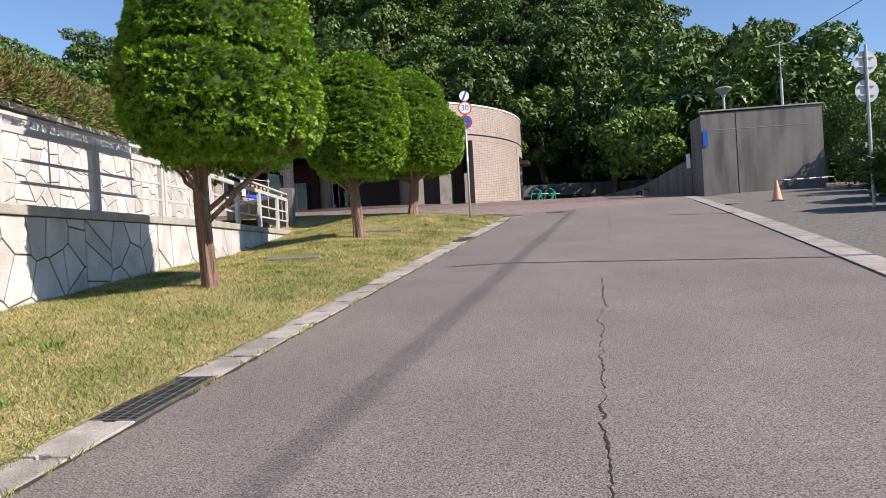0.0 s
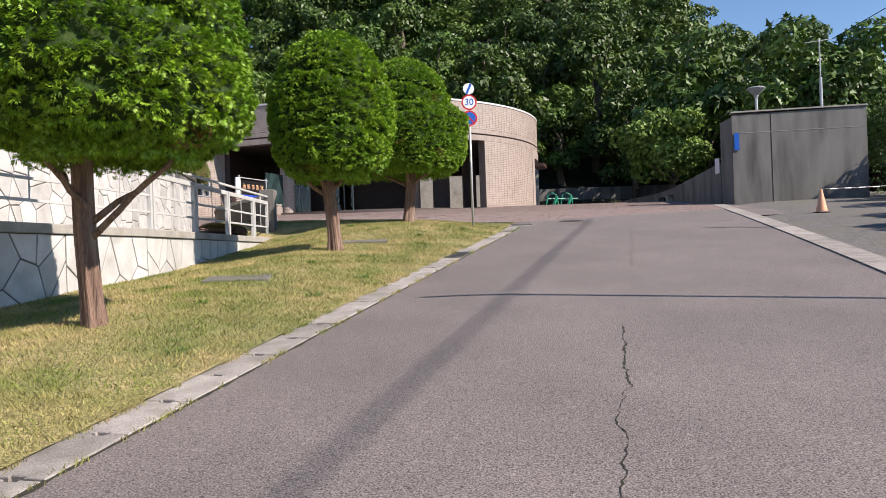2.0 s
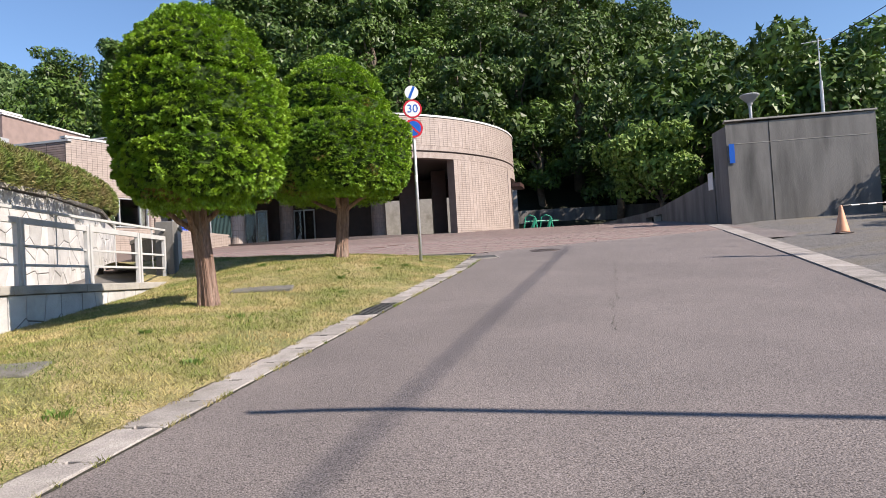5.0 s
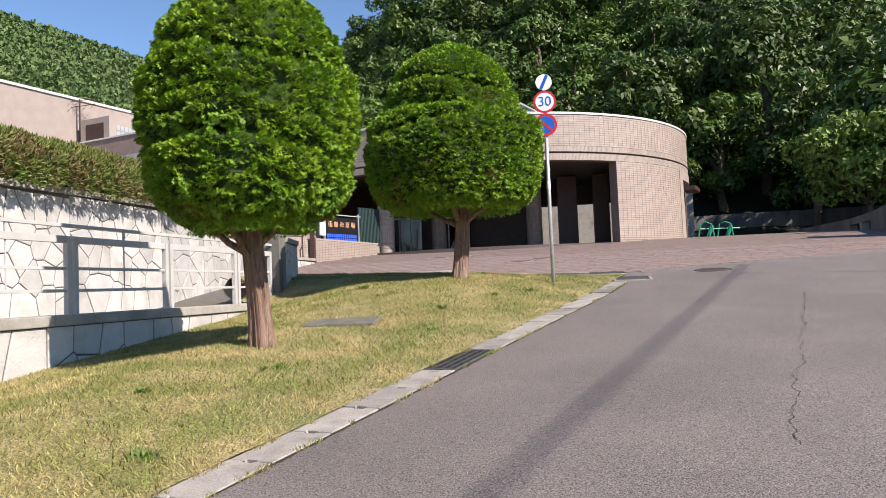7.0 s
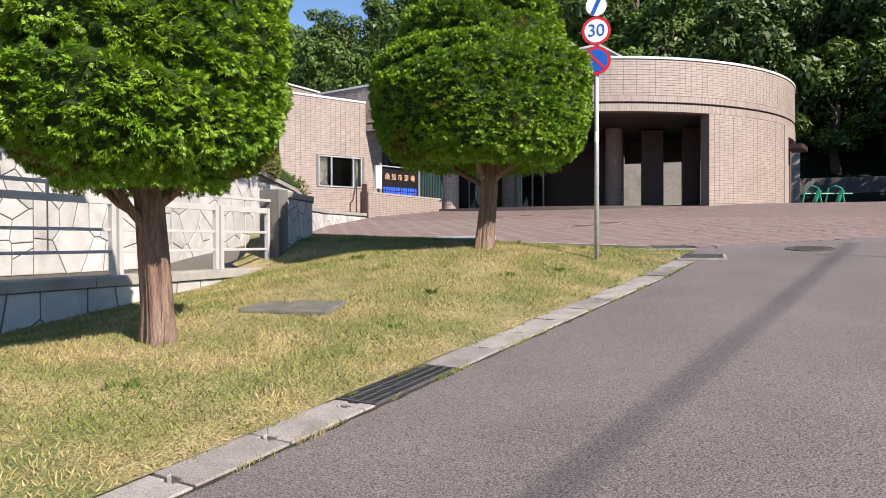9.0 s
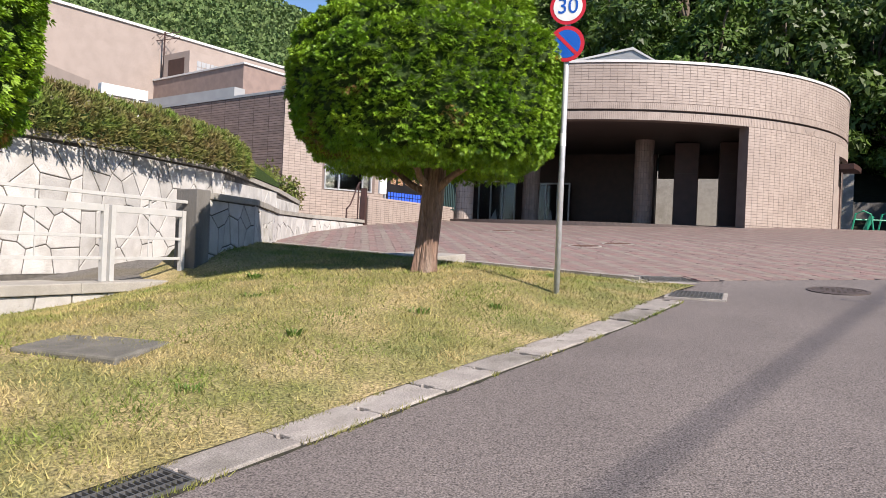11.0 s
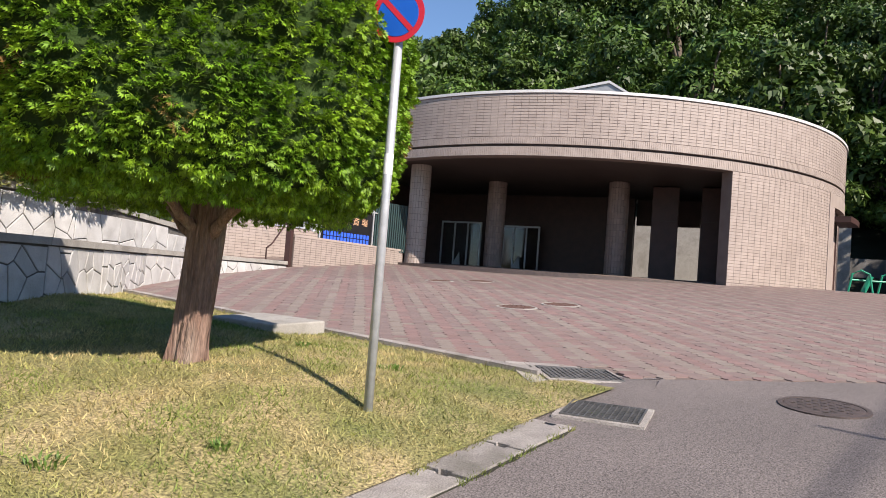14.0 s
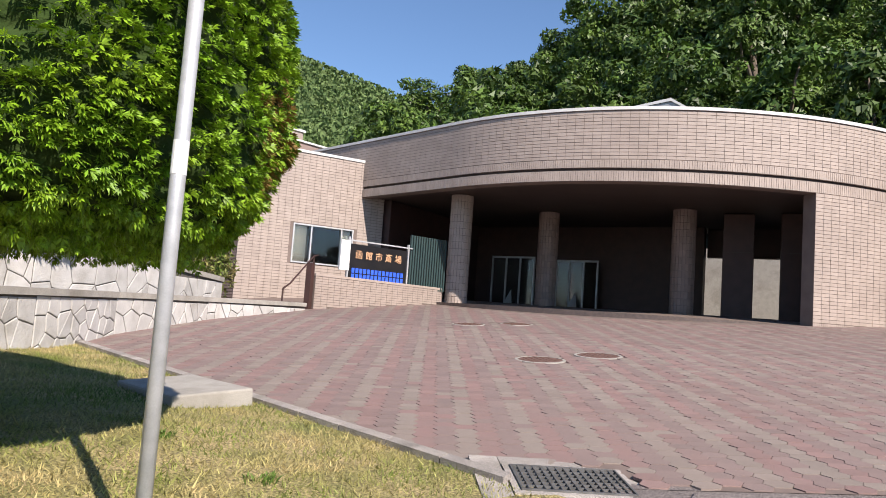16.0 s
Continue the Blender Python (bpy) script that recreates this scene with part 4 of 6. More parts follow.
block("long_wall", [(-14.64, 37.9), (-24.7, 40.0), (-24.3, 42.0), (-14.3, 40.0)], 2.5, 8.6, BROWNJOINT, "brown tiled long wall")
m = Mesh()
for k in range(58):                          # courses of long tiles
    z = 2.8 + k * 0.1
    for q in range(11):
        a, b = Vector((-14.64, 37.9, 0)).lerp(Vector((-24.7, 40.0, 0)), q / 11 + 0.0012), Vector((-14.64, 37.9, 0)).lerp(Vector((-24.7, 40.0, 0)), (q + 1) / 11 - 0.0012)
        o = Vector((-0.0025, -0.012, 0))
        m.add([(p.x, p.y, h) for p, h in ((a, z), (b, z), (b, z + 0.08), (a, z + 0.08))] + [((p + o).x, (p + o).y, h) for p, h in ((a, z), (b, z), (b, z + 0.08), (a, z + 0.08))],
              [(5, 4, 7, 6), (0, 1, 5, 4), (2, 3, 7, 6)])
tagged(part("long_tiles", m, DARKTILE, back_block), kind="stuff")
block("wall_cap", [(-14.5, 37.82), (-24.8, 39.97), (-24.75, 40.2), (-14.45, 38.05)], 8.601, 8.7, EAVES, "grey metal wall cap")
block("eaves_band", [(-18.1, 38.95), (-24.6, 40.3), (-24.5, 40.9), (-18.0, 39.5)], 8.702, 9.2, EAVES, "pale grey eaves band")
block("upper_wall", [(-18.69, 40.17), (-28.24, 42.49), (-27.2, 48.5), (-17.7, 46.2)], 6.5, 10.5, DARKTILE, "brown tiled upper storey")
block("upper_cap", [(-18.62, 40.1), (-28.3, 42.42), (-27.2, 48.6), (-17.6, 46.3)], 10.501, 10.58, COPING)
block("roof_house", [(-23.2, 41.57), (-25.29, 42.0), (-24.9, 44.4), (-22.78, 43.94)], 10.581, 11.8, PLASTER, "small pink roof house")
# flat dark panel on the wall face, painted as the opening's shade
block("roof_house_opening", [(-23.6, 41.64), (-24.9, 41.91), (-24.89, 41.95), (-23.59, 41.68)], 10.585, 11.5, BROWN)
for k in range(6):
    for j in range(2):
        y = 42.0 + k * 0.26
        x = -23.2 + (y - 41.57) * 0.177
        block("pane", [(x, y), (x + 0.02, y), (x + 0.06, y + 0.22), (x + 0.035, y + 0.22)], 10.82 + j * 0.3, 11.08 + j * 0.3, EAVES)
block("tower", [(-27.0, 35.9), (-24.0, 50.9), (-38, 53), (-41, 38)], 3.0, 13.0, PLASTER, "tall plain pink block")
block("tower_coping", [(-26.92, 35.8), (-23.9, 51.0), (-38, 53.1), (-41.1, 37.9)], 13.001, 13.13, COPING)
block("low_block", [(-20.6, 29.3), (-22.9, 35.75), (-32, 35.8), (-32, 29.3)], 3.0, 9.0, PLASTER, "lower pink block with a plain parapet")
aerial = thing("roof_aerial", (-25.0, 42.6, 10.58), "thin television aerial on the flat roof", "aerial")
part("pole", Mesh().tube([(-25.4, 42.1, 10.5), (-25.4, 42.1, 13.0)], 0.04, 8), BROWN, aerial)
for k, z in enumerate((12.9, 12.6)):
    part("boom", Mesh().tube([(-26.3, 41.8, z - 0.1), (-24.6, 42.3, z + 0.1)], 0.02, 6), BROWN, aerial)
    for q in range(5):
        part("element", Mesh().tube([(-26.2 + q * 0.38, 41.6 + q * 0.11, z - 0.35 + q * 0.04), (-26.2 + q * 0.38, 42.1 + q * 0.11, z + 0.2 + q * 0.04)], 0.012, 5), BROWN, aerial)
pergola = thing("pergola_frame", (-14.3, 29.8, 4.3), "white painted concrete portal frame behind the hedge", "frame")
PG = [(-14.4, 29.4), (-14.15, 30.15)]
for x, y in PG:
    part("post", Mesh().box(pose(x, y, 4.2, 0, 0, 17), 0.2, 0.2, 2.5), WHITE, pergola)
part("beam", Mesh().prism([(-14.35, 29.1), (-13.95, 30.4), (-14.2, 30.5), (-14.6, 29.2)], 6.705, 7.0), WHITE, pergola)

# ---- planter wall, signboard and slats ----
planter = thing("planter_wall", (-9.1, 38.4, 3.7), "low planter wall clad in pink tile", "low wall")
PA, PB = Vector((-9.55, 35.9, 0)), Vector((-8.75, 41.3, 0))
pu = (PB - PA).normalized()
pn = Vector((pu.y, -pu.x, 0))
PL = (PB - PA).length
def planter_box(u0, u1, d0, d1, z0, z1):
    c = [PA + pu * u0 + pn * d0, PA + pu * u1 + pn * d0, PA + pu * u1 + pn * d1, PA + pu * u0 + pn * d1]
    return Mesh().prism([(p.x, p.y) for p in c], z0, z1)


PTOP = 4.32
part("core", planter_box(0, PL, -0.35, 0, 3.0, PTOP), TILED, planter)
part("coping", planter_box(-0.01, PL, -0.37, 0.03, PTOP + 0.001, PTOP + 0.07), TILE, planter)
tile_me = Mesh().add([(-0.112, 0, -0.029), (0.112, 0, -0.029), (0.112, 0, 0.029), (-0.112, 0, 0.029), (-0.112, -0.012, -0.029), (0.112, -0.012, -0.029), (0.112, -0.012, 0.029), (-0.112, -0.012, 0.029)],
                     [(4, 5, 6, 7), (0, 1, 5, 4), (1, 2, 6, 5), (2, 3, 7, 6), (3, 0, 4, 7)]).data("tile", TILE)
ang = math.atan2(pu.y, pu.x)
for i in range(int(PL / 0.235)):
    for j in range(15):
        z = PTOP - 0.035 - j * 0.068
        p = PA + pu * (0.12 + i * 0.235)
        if z < gz(p.x, p.y):
            continue
        t = new("tile", tile_me)
        t.matrix_world = Matrix.Translation((p.x, p.y, z)) @ Matrix.Rotation(ang, 4, "Z")
        t.parent = planter
        t.matrix_parent_inverse = planter.matrix_world.inverted()
hr = thing("stair_handrail", (-9.8, 35.4, 3.6), "thin dark handrail beside the office steps", "handrail")
part("rail", Mesh().tube([(-9.75, 34.9, 3.9), (-9.8, 35.2, 4.05), (-10.6, 37.0, 4.95), (-10.7, 37.3, 5.0)], 0.025), BROWN, hr)
part("post", Mesh().tube([(-9.75, 34.9, 3.4), (-9.75, 34.9, 3.9)], 0.025), BROWN, hr)
part("post", Mesh().tube([(-10.6, 37.0, 3.6), (-10.6, 37.0, 4.95)], 0.025), BROWN, hr)
gate_post = single("gate_post", Mesh().box(pose(-9.62, 35.75, 3.3, 0, 0, 8), 0.16, 0.16, 1.35), BROWN, "dark brown post at the planter's end", "post")

board = thing("name_board", (-9.5, 38.6, PTOP), "black name board with bronze characters and blue number plates", "sign")
SA, SB = Vector((-9.92, 37.75, 0)), Vector((-9.2, 39.75, 0))
su = (SB - SA).normalized()
sn = Vector((su.y, -su.x, 0))
SL = (SB - SA).length
def board_box(u0, u1, d0, d1, z0, z1):
    c = [SA + su * u0 + sn * d0, SA + su * u1 + sn * d0, SA + su * u1 + sn * d1, SA + su * u0 + sn * d1]
    return Mesh().prism([(p.x, p.y) for p in c], z0, z1)


part("panel", board_box(0, SL, -0.06, 0, PTOP + 0.02, 5.42), BLACK, board)
for u in (-0.03, SL + 0.03):
    part("post", board_box(u - 0.025, u + 0.025, -0.05, 0.03, PTOP - 0.1, 5.62), STEEL, board)
part("rail", board_box(-0.08, SL + 0.2, -0.02, 0.02, 5.5, 5.54), STEEL, board)
for i in range(14):
    for j in range(2):
        u = 0.1 + i * (SL - 0.2) / 14
        part("number_plate", board_box(u + 0.02, u + (SL - 0.2) / 14 - 0.02, 0.001, 0.015, PTOP + 0.08 + j * 0.17, PTOP + 0.22 + j * 0.17), BLUEPLASTIC, board, "small blue plate")
BOARD_TEXT = "\u51fd\u9928\u5e02\u658e\u5834"
board_face = Matrix(((su.x, 0, sn.x, SA.x), (su.y, 0, sn.y, SA.y), (0, 1, 0, 0), (0, 0, 0, 1)))


def text_part(name, body, m, size, material, parent, label=""):
    """Writing as a mesh: x along the line, y up, z out of the face."""
    cu = bpy.data.curves.new(name, "FONT")
    cu.body, cu.size, cu.extrude, cu.align_x, cu.align_y = body, size, 0.002, "CENTER", "CENTER"
    tmp = bpy.data.objects.new(name, cu)
    me = bpy.data.meshes.new_from_object(tmp)
    bpy.data.objects.remove(tmp)
    me.transform(m)
    me.materials.append(material)
    ob = new(name, me)
    ob.parent = parent
    ob.matrix_parent_inverse = parent.matrix_world.inverted()
    return tagged(ob, label) if label else ob


for i, ch in enumerate(BOARD_TEXT):
    text_part("character", ch, board_face @ Matrix.Translation((0.34 + i * 0.36, 5.1, 0.012)), 0.27, PLAQUE, board, "bronze character")
white_bag = single("paper_notice", board_box(-0.32, 0.0, -0.03, 0.05, PTOP + 0.3, 5.5), WHITE, "white sheet hung beside the name board", "notice")
slats = thing("slat_screen", (-8.9, 40.4, PTOP), "dark green upright slat screen on the planter", "screen")
for i in range(15):
    u = SL + 0.15 + i * 0.1
    part("slat", board_box(u, u + 0.055, -0.1, -0.03, PTOP - 0.05, 5.95), TEAL, slats)
for z in (PTOP + 0.1, 5.6):
    part("rail", board_box(SL + 0.12, SL + 1.65, -0.14, -0.101, z, z + 0.06), TEAL, slats)

# ---- concrete walls on the far side ----
CW = [(12.45, 35.0), (17.85, 34.3)]
big = thing("wall_concrete", (15, 34.6, 3.1), "tall weathered grey concrete wall with dark water streaks", "wall", kind="structure")
part("front", Mesh().prism([CW[0], CW[1], (18.0, 35.0), (12.6, 35.45)], 2.6, lambda x, y: 7.06 + 0.015 * (x - 12)), OLDCONC, big)
part("return", Mesh().prism([(12.45, 35.03), (12.6, 35.46), (12.75, 36.6), (12.5, 36.6)], 2.6, lambda x, y: 7.0), OLDCONC, big)
part("cap", Mesh().prism([(12.4, 34.95), (17.9, 34.24), (18.05, 35.05), (12.55, 35.5)], 7.17, 7.23), CONC, big)
part("notice_plate", Mesh().box(pose(12.62, 34.945, 5.55, 0, 0, -7.4), 0.2, 0.02, 0.75), BLUE, big, "small blue plate")
part("formwork_joint", Mesh().prism([(14.02, 34.788), (14.05, 34.784), (14.051, 34.79), (14.021, 34.794)], 2.6, 7.08), PITDARK, big)
part("formwork_joint", Mesh().prism([(12.6, 34.972), (17.7, 34.311), (17.701, 34.32), (12.601, 34.981)], 6.28, 6.3), CONC, big)
ramp = thing("wall_ramp", (10, 50, 3.5), "grey concrete retaining wall with a sloping wing", "wall", kind="structure")
part("back_wall", Mesh().prism([(5.0, 60.0), (22, 60.0), (22, 60.4), (5.0, 60.4)], 3.2, 6.2), OLDCONC, ramp)
part("wing_wall", Mesh().add([(12.45, 36.62, 2.9), (12.45, 36.62, 5.2), (12.4, 44.0, 3.3), (12.4, 44.0, 4.7), (12.75, 36.62, 2.9), (12.75, 36.62, 5.2), (12.7, 44.0, 3.3), (12.7, 44.0, 4.7)],
                            [(0, 1, 3, 2), (4, 6, 7, 5), (1, 5, 7, 3), (0, 4, 5, 1), (2, 3, 7, 6)]), OLDCONC, ramp)
part("sloped_wall", Mesh().add([(12.4, 47.0, 3.3), (12.4, 47.0, 4.65), (9.0, 59.9, 3.3), (9.0, 59.9, 4.3), (12.7, 47.0, 3.3), (12.7, 47.0, 4.65), (9.3, 59.9, 3.3), (9.3, 59.9, 4.3)],
                              [(0, 1, 3, 2), (4, 6, 7, 5), (1, 5, 7, 3), (0, 4, 5, 1), (2, 3, 7, 6)]), OLDCONC, ramp)
part("gate_post", Mesh().box(pose(12.55, 45.4, 3.3), 0.3, 0.3, 1.05), CONC, ramp)
part("gate_lintel", Mesh().add([(x, y, z) for x in (12.4, 12.7) for y, z in ((44.01, 4.35), (44.01, 4.7), (46.99, 4.35), (46.99, 4.65))],
                              [(0, 1, 3, 2), (4, 6, 7, 5), (1, 5, 7, 3), (0, 4, 5, 1), (2, 3, 7, 6), (0, 2, 6, 4)]), OLDCONC, ramp)
part("white_plate", Mesh().box(pose(12.42, 36.9, 4.75, 0, 0, 0), 0.03, 0.5, 0.7), WHITE, ramp, "small white plate")


# ---- plants ----
def card(out, faces, c, n, up, w, l, fold=0.25):
    """One leaf: four corners, folded along its middle."""
    side = n.cross(up)
    if side.length < 1e-3:
        side = Vector((1, 0, 0))
    side.normalize()
    k = len(out)
    tip = c + up * l
    mid = c + up * (l * 0.45)
    out += [c, mid + side * (w / 2) + n * (w * fold), tip, mid - side * (w / 2) + n * (w * fold)]
    faces += [(k, k + 1, k + 2), (k, k + 2, k + 3)]


def leaf_mesh(name, points, size, material, seed, per=1, aspect=0.5, lift=0.35, jitter=0.7, flat=False, single_tri=False):
    """A crown of leaves at (place, outward normal) pairs."""
    r = random.Random(seed)
    v, f = [], []
    for p, n in points:
        for _ in range(per):
            d = (n + Vector((r.gauss(0, jitter), r.gauss(0, jitter), r.gauss(0, jitter) + lift))).normalized()
            if flat:                         # leaves lie along the crown's outside, drooping a little
                d = Vector((r.gauss(0, 1), r.gauss(0, 1), r.gauss(0, 1) - 0.3))
                d = (d - n * d.dot(n) + n * lift).normalized()
            nn = (n + Vector((r.gauss(0, 0.5), r.gauss(0, 0.5), r.gauss(0, 0.5) + 0.4))).normalized()
            s = size * r.uniform(0.6, 1.35)
            if single_tri:                   # far leaves: one pointed blade
                side = nn.cross(d)
                if side.length < 1e-3:
                    continue
                w = side.normalized() * (s * aspect * 0.5)
                k = len(v)
                v += [p + w, p + d * s, p - w + d * (s * 0.2)]
                f.append((k, k + 1, k + 2))
                continue
            card(v, f, p, nn, d, s * aspect * r.uniform(0.8, 1.2), s)
    me = bpy.data.meshes.new(name)
    me.from_pydata([tuple(q) for q in v], [], f)
    me.materials.append(material)
    return me


def yew_mesh(name, points, size, material, seed):
    """Flat sprays of narrow leaves: each leans out of the clipped face and lies like a small shelf."""
    r = random.Random(seed)
    v, f = [], []
    for p, n in points:
        t = Vector((r.gauss(0, 1), r.gauss(0, 1), r.gauss(0, 0.6)))
        t = t - n * t.dot(n)
        d = (t.normalized() * r.uniform(0.2, 0.75) + n * 0.8 + Vector((0, 0, r.uniform(0.0, 0.45)))).normalized()
        up = Vector((r.gauss(0, 0.35), r.gauss(0, 0.35), 0.75)) + n * 0.75
        side = d.cross(up)
        if side.length < 1e-3:
            continue
        side.normalize()
        s = size * r.uniform(0.7, 1.3)
        for along, ang in ((0.05, -1.1), (0.05, 1.1), (0.25, -0.55), (0.25, 0.55), (0.3, 0.0)):
            a = ang + r.uniform(-0.15, 0.15)
            e = d * math.cos(a) + side * math.sin(a)
            w = (side * math.cos(a) - d * math.sin(a)) * (s * 0.13)
            l = s * 0.8
            q = p + d * (s * along)
            k = len(v)
            v += [q, q + e * (l * 0.5) + w, q + e * l - Vector((0, 0, 0.15 * l)), q + e * (l * 0.5) - w]
            f.append((k, k + 1, k + 2, k + 3))
    me = bpy.data.meshes.new(name)
    me.from_pydata([tuple(q) for q in v], [], f)
    me.materials.append(material)
    return me


def child(name, me, parent, label=""):
    ob = new(name, me)
    ob.parent = parent
    ob.matrix_parent_inverse = parent.matrix_world.inverted()
    return tagged(ob, label) if label else ob


def limb(m, a, b, r0, r1, seed, bend=0.12, n=9):
    """A tapered, slightly crooked limb."""
    r = random.Random(seed)
    a, b = Vector(a), Vector(b)
    L = (b - a).length
    path, rad = [], []
    for i in range(7):
        t = i / 6
        p = a.lerp(b, t) + Vector((r.uniform(-1, 1), r.uniform(-1, 1), 0)) * bend * L * 0.25 * math.sin(math.pi * t)
        path.append(p)
        rad.append(r0 + (r1 - r0) * t)
    m.tube(path, rad, n)


def topiary(x, y, foot, r_base, profile, lobes, seed, label, limbs, count, shift=(0, 0), scale=1.0, deep=1.0, creases=()):
    """A clipped yew: profile gives (height above foot, radius); lobes are bulges (angle, height, width, depth)."""
    z0 = foot - 0.08
    t = thing("topiary_tree", (x, y, foot), label, "tree", "clipped yews along the lawn")
    m = Mesh()
    fork = profile[0][0] + 0.12
    rings = []
    n = 40
    r = random.Random(seed)
    path = []
    for i in range(14):
        h = i / 13
        z = z0 + (fork + 0.3) * h
        rad = r_base * (1.0 + 0.3 * (1 - min(1, h * 4)) ** 2 - 0.1 * h)
        for k in range(n):
            a = 2 * math.pi * k / n
            q = rad * (1 + 0.13 * math.sin(5 * a + seed) + 0.09 * math.sin(9 * a + 2.2 * seed + h * 1.5) + 0.05 * math.sin(17 * a + h * 3))
            path.append((x + 0.07 * math.sin(h * 2.5 + seed) + q * math.cos(a), y + q * math.sin(a), z))
    m.add(path, [(i * n + k, i * n + (k + 1) % n, (i + 1) * n + (k + 1) % n, (i + 1) * n + k) for i in range(13) for k in range(n)])
    part("trunk", m, BARK, t, smooth=True)
    for i, (a, l, zz, up) in enumerate(limbs):
        m = Mesh()
        limb(m, (x, y, foot + zz), (x + l * math.cos(a), y + l * math.sin(a), foot + zz + up), r_base * 0.4, r_base * 0.2, seed + i)
        part("limb", m, BARK, t, smooth=True)

    zs, rs = [p[0] for p in profile], [p[1] * scale for p in profile]
    x, y = x + shift[0], y + shift[1]

    def radius(a, z):
        q = float(np.interp(z, zs, rs))
        for la, lz, lw, ld in lobes:
            da = (a - la + math.pi) % (2 * math.pi) - math.pi
            q += ld * math.exp(-(da / lw) ** 2 - ((z - lz) / (lw * 0.5)) ** 2)
        for cz, ca in creases:               # grooves between the clipped tiers
            zc = cz + 0.12 * math.sin(a * 2 + ca)
            q -= 0.15 * math.exp(-((z - zc) / 0.06) ** 2) * (0.5 + 0.5 * math.cos(a - ca))
        q *= 1 + 0.05 * noise.noise((2.2 * math.cos(a) + seed, 2.2 * math.sin(a), z * 1.6)) + 0.035 * noise.noise((6 * math.cos(a), 6 * math.sin(a) + seed, z * 4))
        return q

    NA, NZ = 120, 90                         # the outline, tabled once
    table = [[radius(-math.pi + 2 * math.pi * k / NA, zs[0] + (zs[-1] - zs[0]) * j / NZ) for k in range(NA)] for j in range(NZ + 1)]

    def surf(a, z):
        fa = (a + math.pi) / (2 * math.pi) * NA
        fz = min(NZ - 1e-6, max(0.0, (z - zs[0]) / (zs[-1] - zs[0]) * NZ))
        k, j = math.floor(fa), int(fz)
        ta, tz = fa - k, fz - j
        k0, k1 = k % NA, (k + 1) % NA
        q = (table[j][k0] * (1 - ta) + table[j][k1] * ta) * (1 - tz) + (table[j + 1][k0] * (1 - ta) + table[j + 1][k1] * ta) * tz
        return Vector((x + q * math.cos(a), y + deep * q * math.sin(a), foot + z))

    def clump(p):
        """Tufts of shoots, wider than high."""
        return noise.noise((p.x * 7.5, p.y * 7.5, p.z * 14.0 + seed)) + 0.5 * noise.noise((p.x * 17, p.y * 17, p.z * 27 + seed))

    # added solid core that blocks light; its dark colour is the crown's inner shade
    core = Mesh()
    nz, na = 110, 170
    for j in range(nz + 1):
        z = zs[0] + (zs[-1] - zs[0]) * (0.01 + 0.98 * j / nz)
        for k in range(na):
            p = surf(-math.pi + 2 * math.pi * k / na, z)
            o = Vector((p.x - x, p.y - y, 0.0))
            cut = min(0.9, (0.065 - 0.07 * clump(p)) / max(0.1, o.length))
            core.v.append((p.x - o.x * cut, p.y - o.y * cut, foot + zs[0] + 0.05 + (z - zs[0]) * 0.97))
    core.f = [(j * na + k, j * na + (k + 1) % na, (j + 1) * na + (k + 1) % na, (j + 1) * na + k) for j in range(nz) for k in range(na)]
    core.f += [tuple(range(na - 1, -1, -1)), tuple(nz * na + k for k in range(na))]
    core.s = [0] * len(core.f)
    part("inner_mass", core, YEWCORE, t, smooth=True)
    pts, dry = [], []
    rmax = max(rs) + 0.2
    tries = 0
    while len(pts) < count and tries < count * 9:
        tries += 1
        z = r.uniform(zs[0], zs[-1])
        a = r.uniform(-math.pi, math.pi)
        e = 0.05
        p = surf(a, z)
        da = surf(a + e, z) - surf(a - e, z)
        z_lo, z_hi = max(zs[0], z - e), min(zs[-1], z + e)
        dz = (surf(a, z_hi) - surf(a, z_lo)) / max(1e-3, (z_hi - z_lo))
        area = (da.length / (2 * e)) * dz.length
        if r.random() > area / (rmax * 4.2):
            continue
        bunch = clump(p)
        if bunch < -0.06 and r.random() < 0.9:
            continue                          # dark gaps between the tufts
        nrm = da.cross(dz).normalized()
        depth = r.uniform(-0.05, -0.02) + 0.075 * bunch
        d = noise.noise((p.x * 0.9 + 7, p.y * 0.9, p.z * 1.1 + seed))
        low = (z - zs[0]) / (zs[-1] - zs[0])
        (dry if d + 0.25 * (0.3 - low) > 0.42 and r.random() < 0.4 else pts).append((p + nrm * depth, nrm))
    for j in range(int(count * 0.1)):       # the ragged underside
        a, q = r.uniform(-math.pi, math.pi), math.sqrt(r.random())
        p = surf(a, zs[0] + 0.03)
        pts.append((Vector((x + (p.x - x) * q, y + (p.y - y) * q, foot + zs[0] + r.uniform(-0.1, 0.12) + 0.12 * (1 - q))), Vector((0.3 * math.cos(a), 0.3 * math.sin(a), -1)).normalized()))
    child("crown", yew_mesh("crown", pts, 0.045, YEW, seed), t, "dense clipped green foliage")
    if dry:
        tagged(child("dry_patch", yew_mesh("dry_patch", dry, 0.046, YEWDRY, seed + 5), t, "sparse browned foliage"), kind="stuff")
    return t


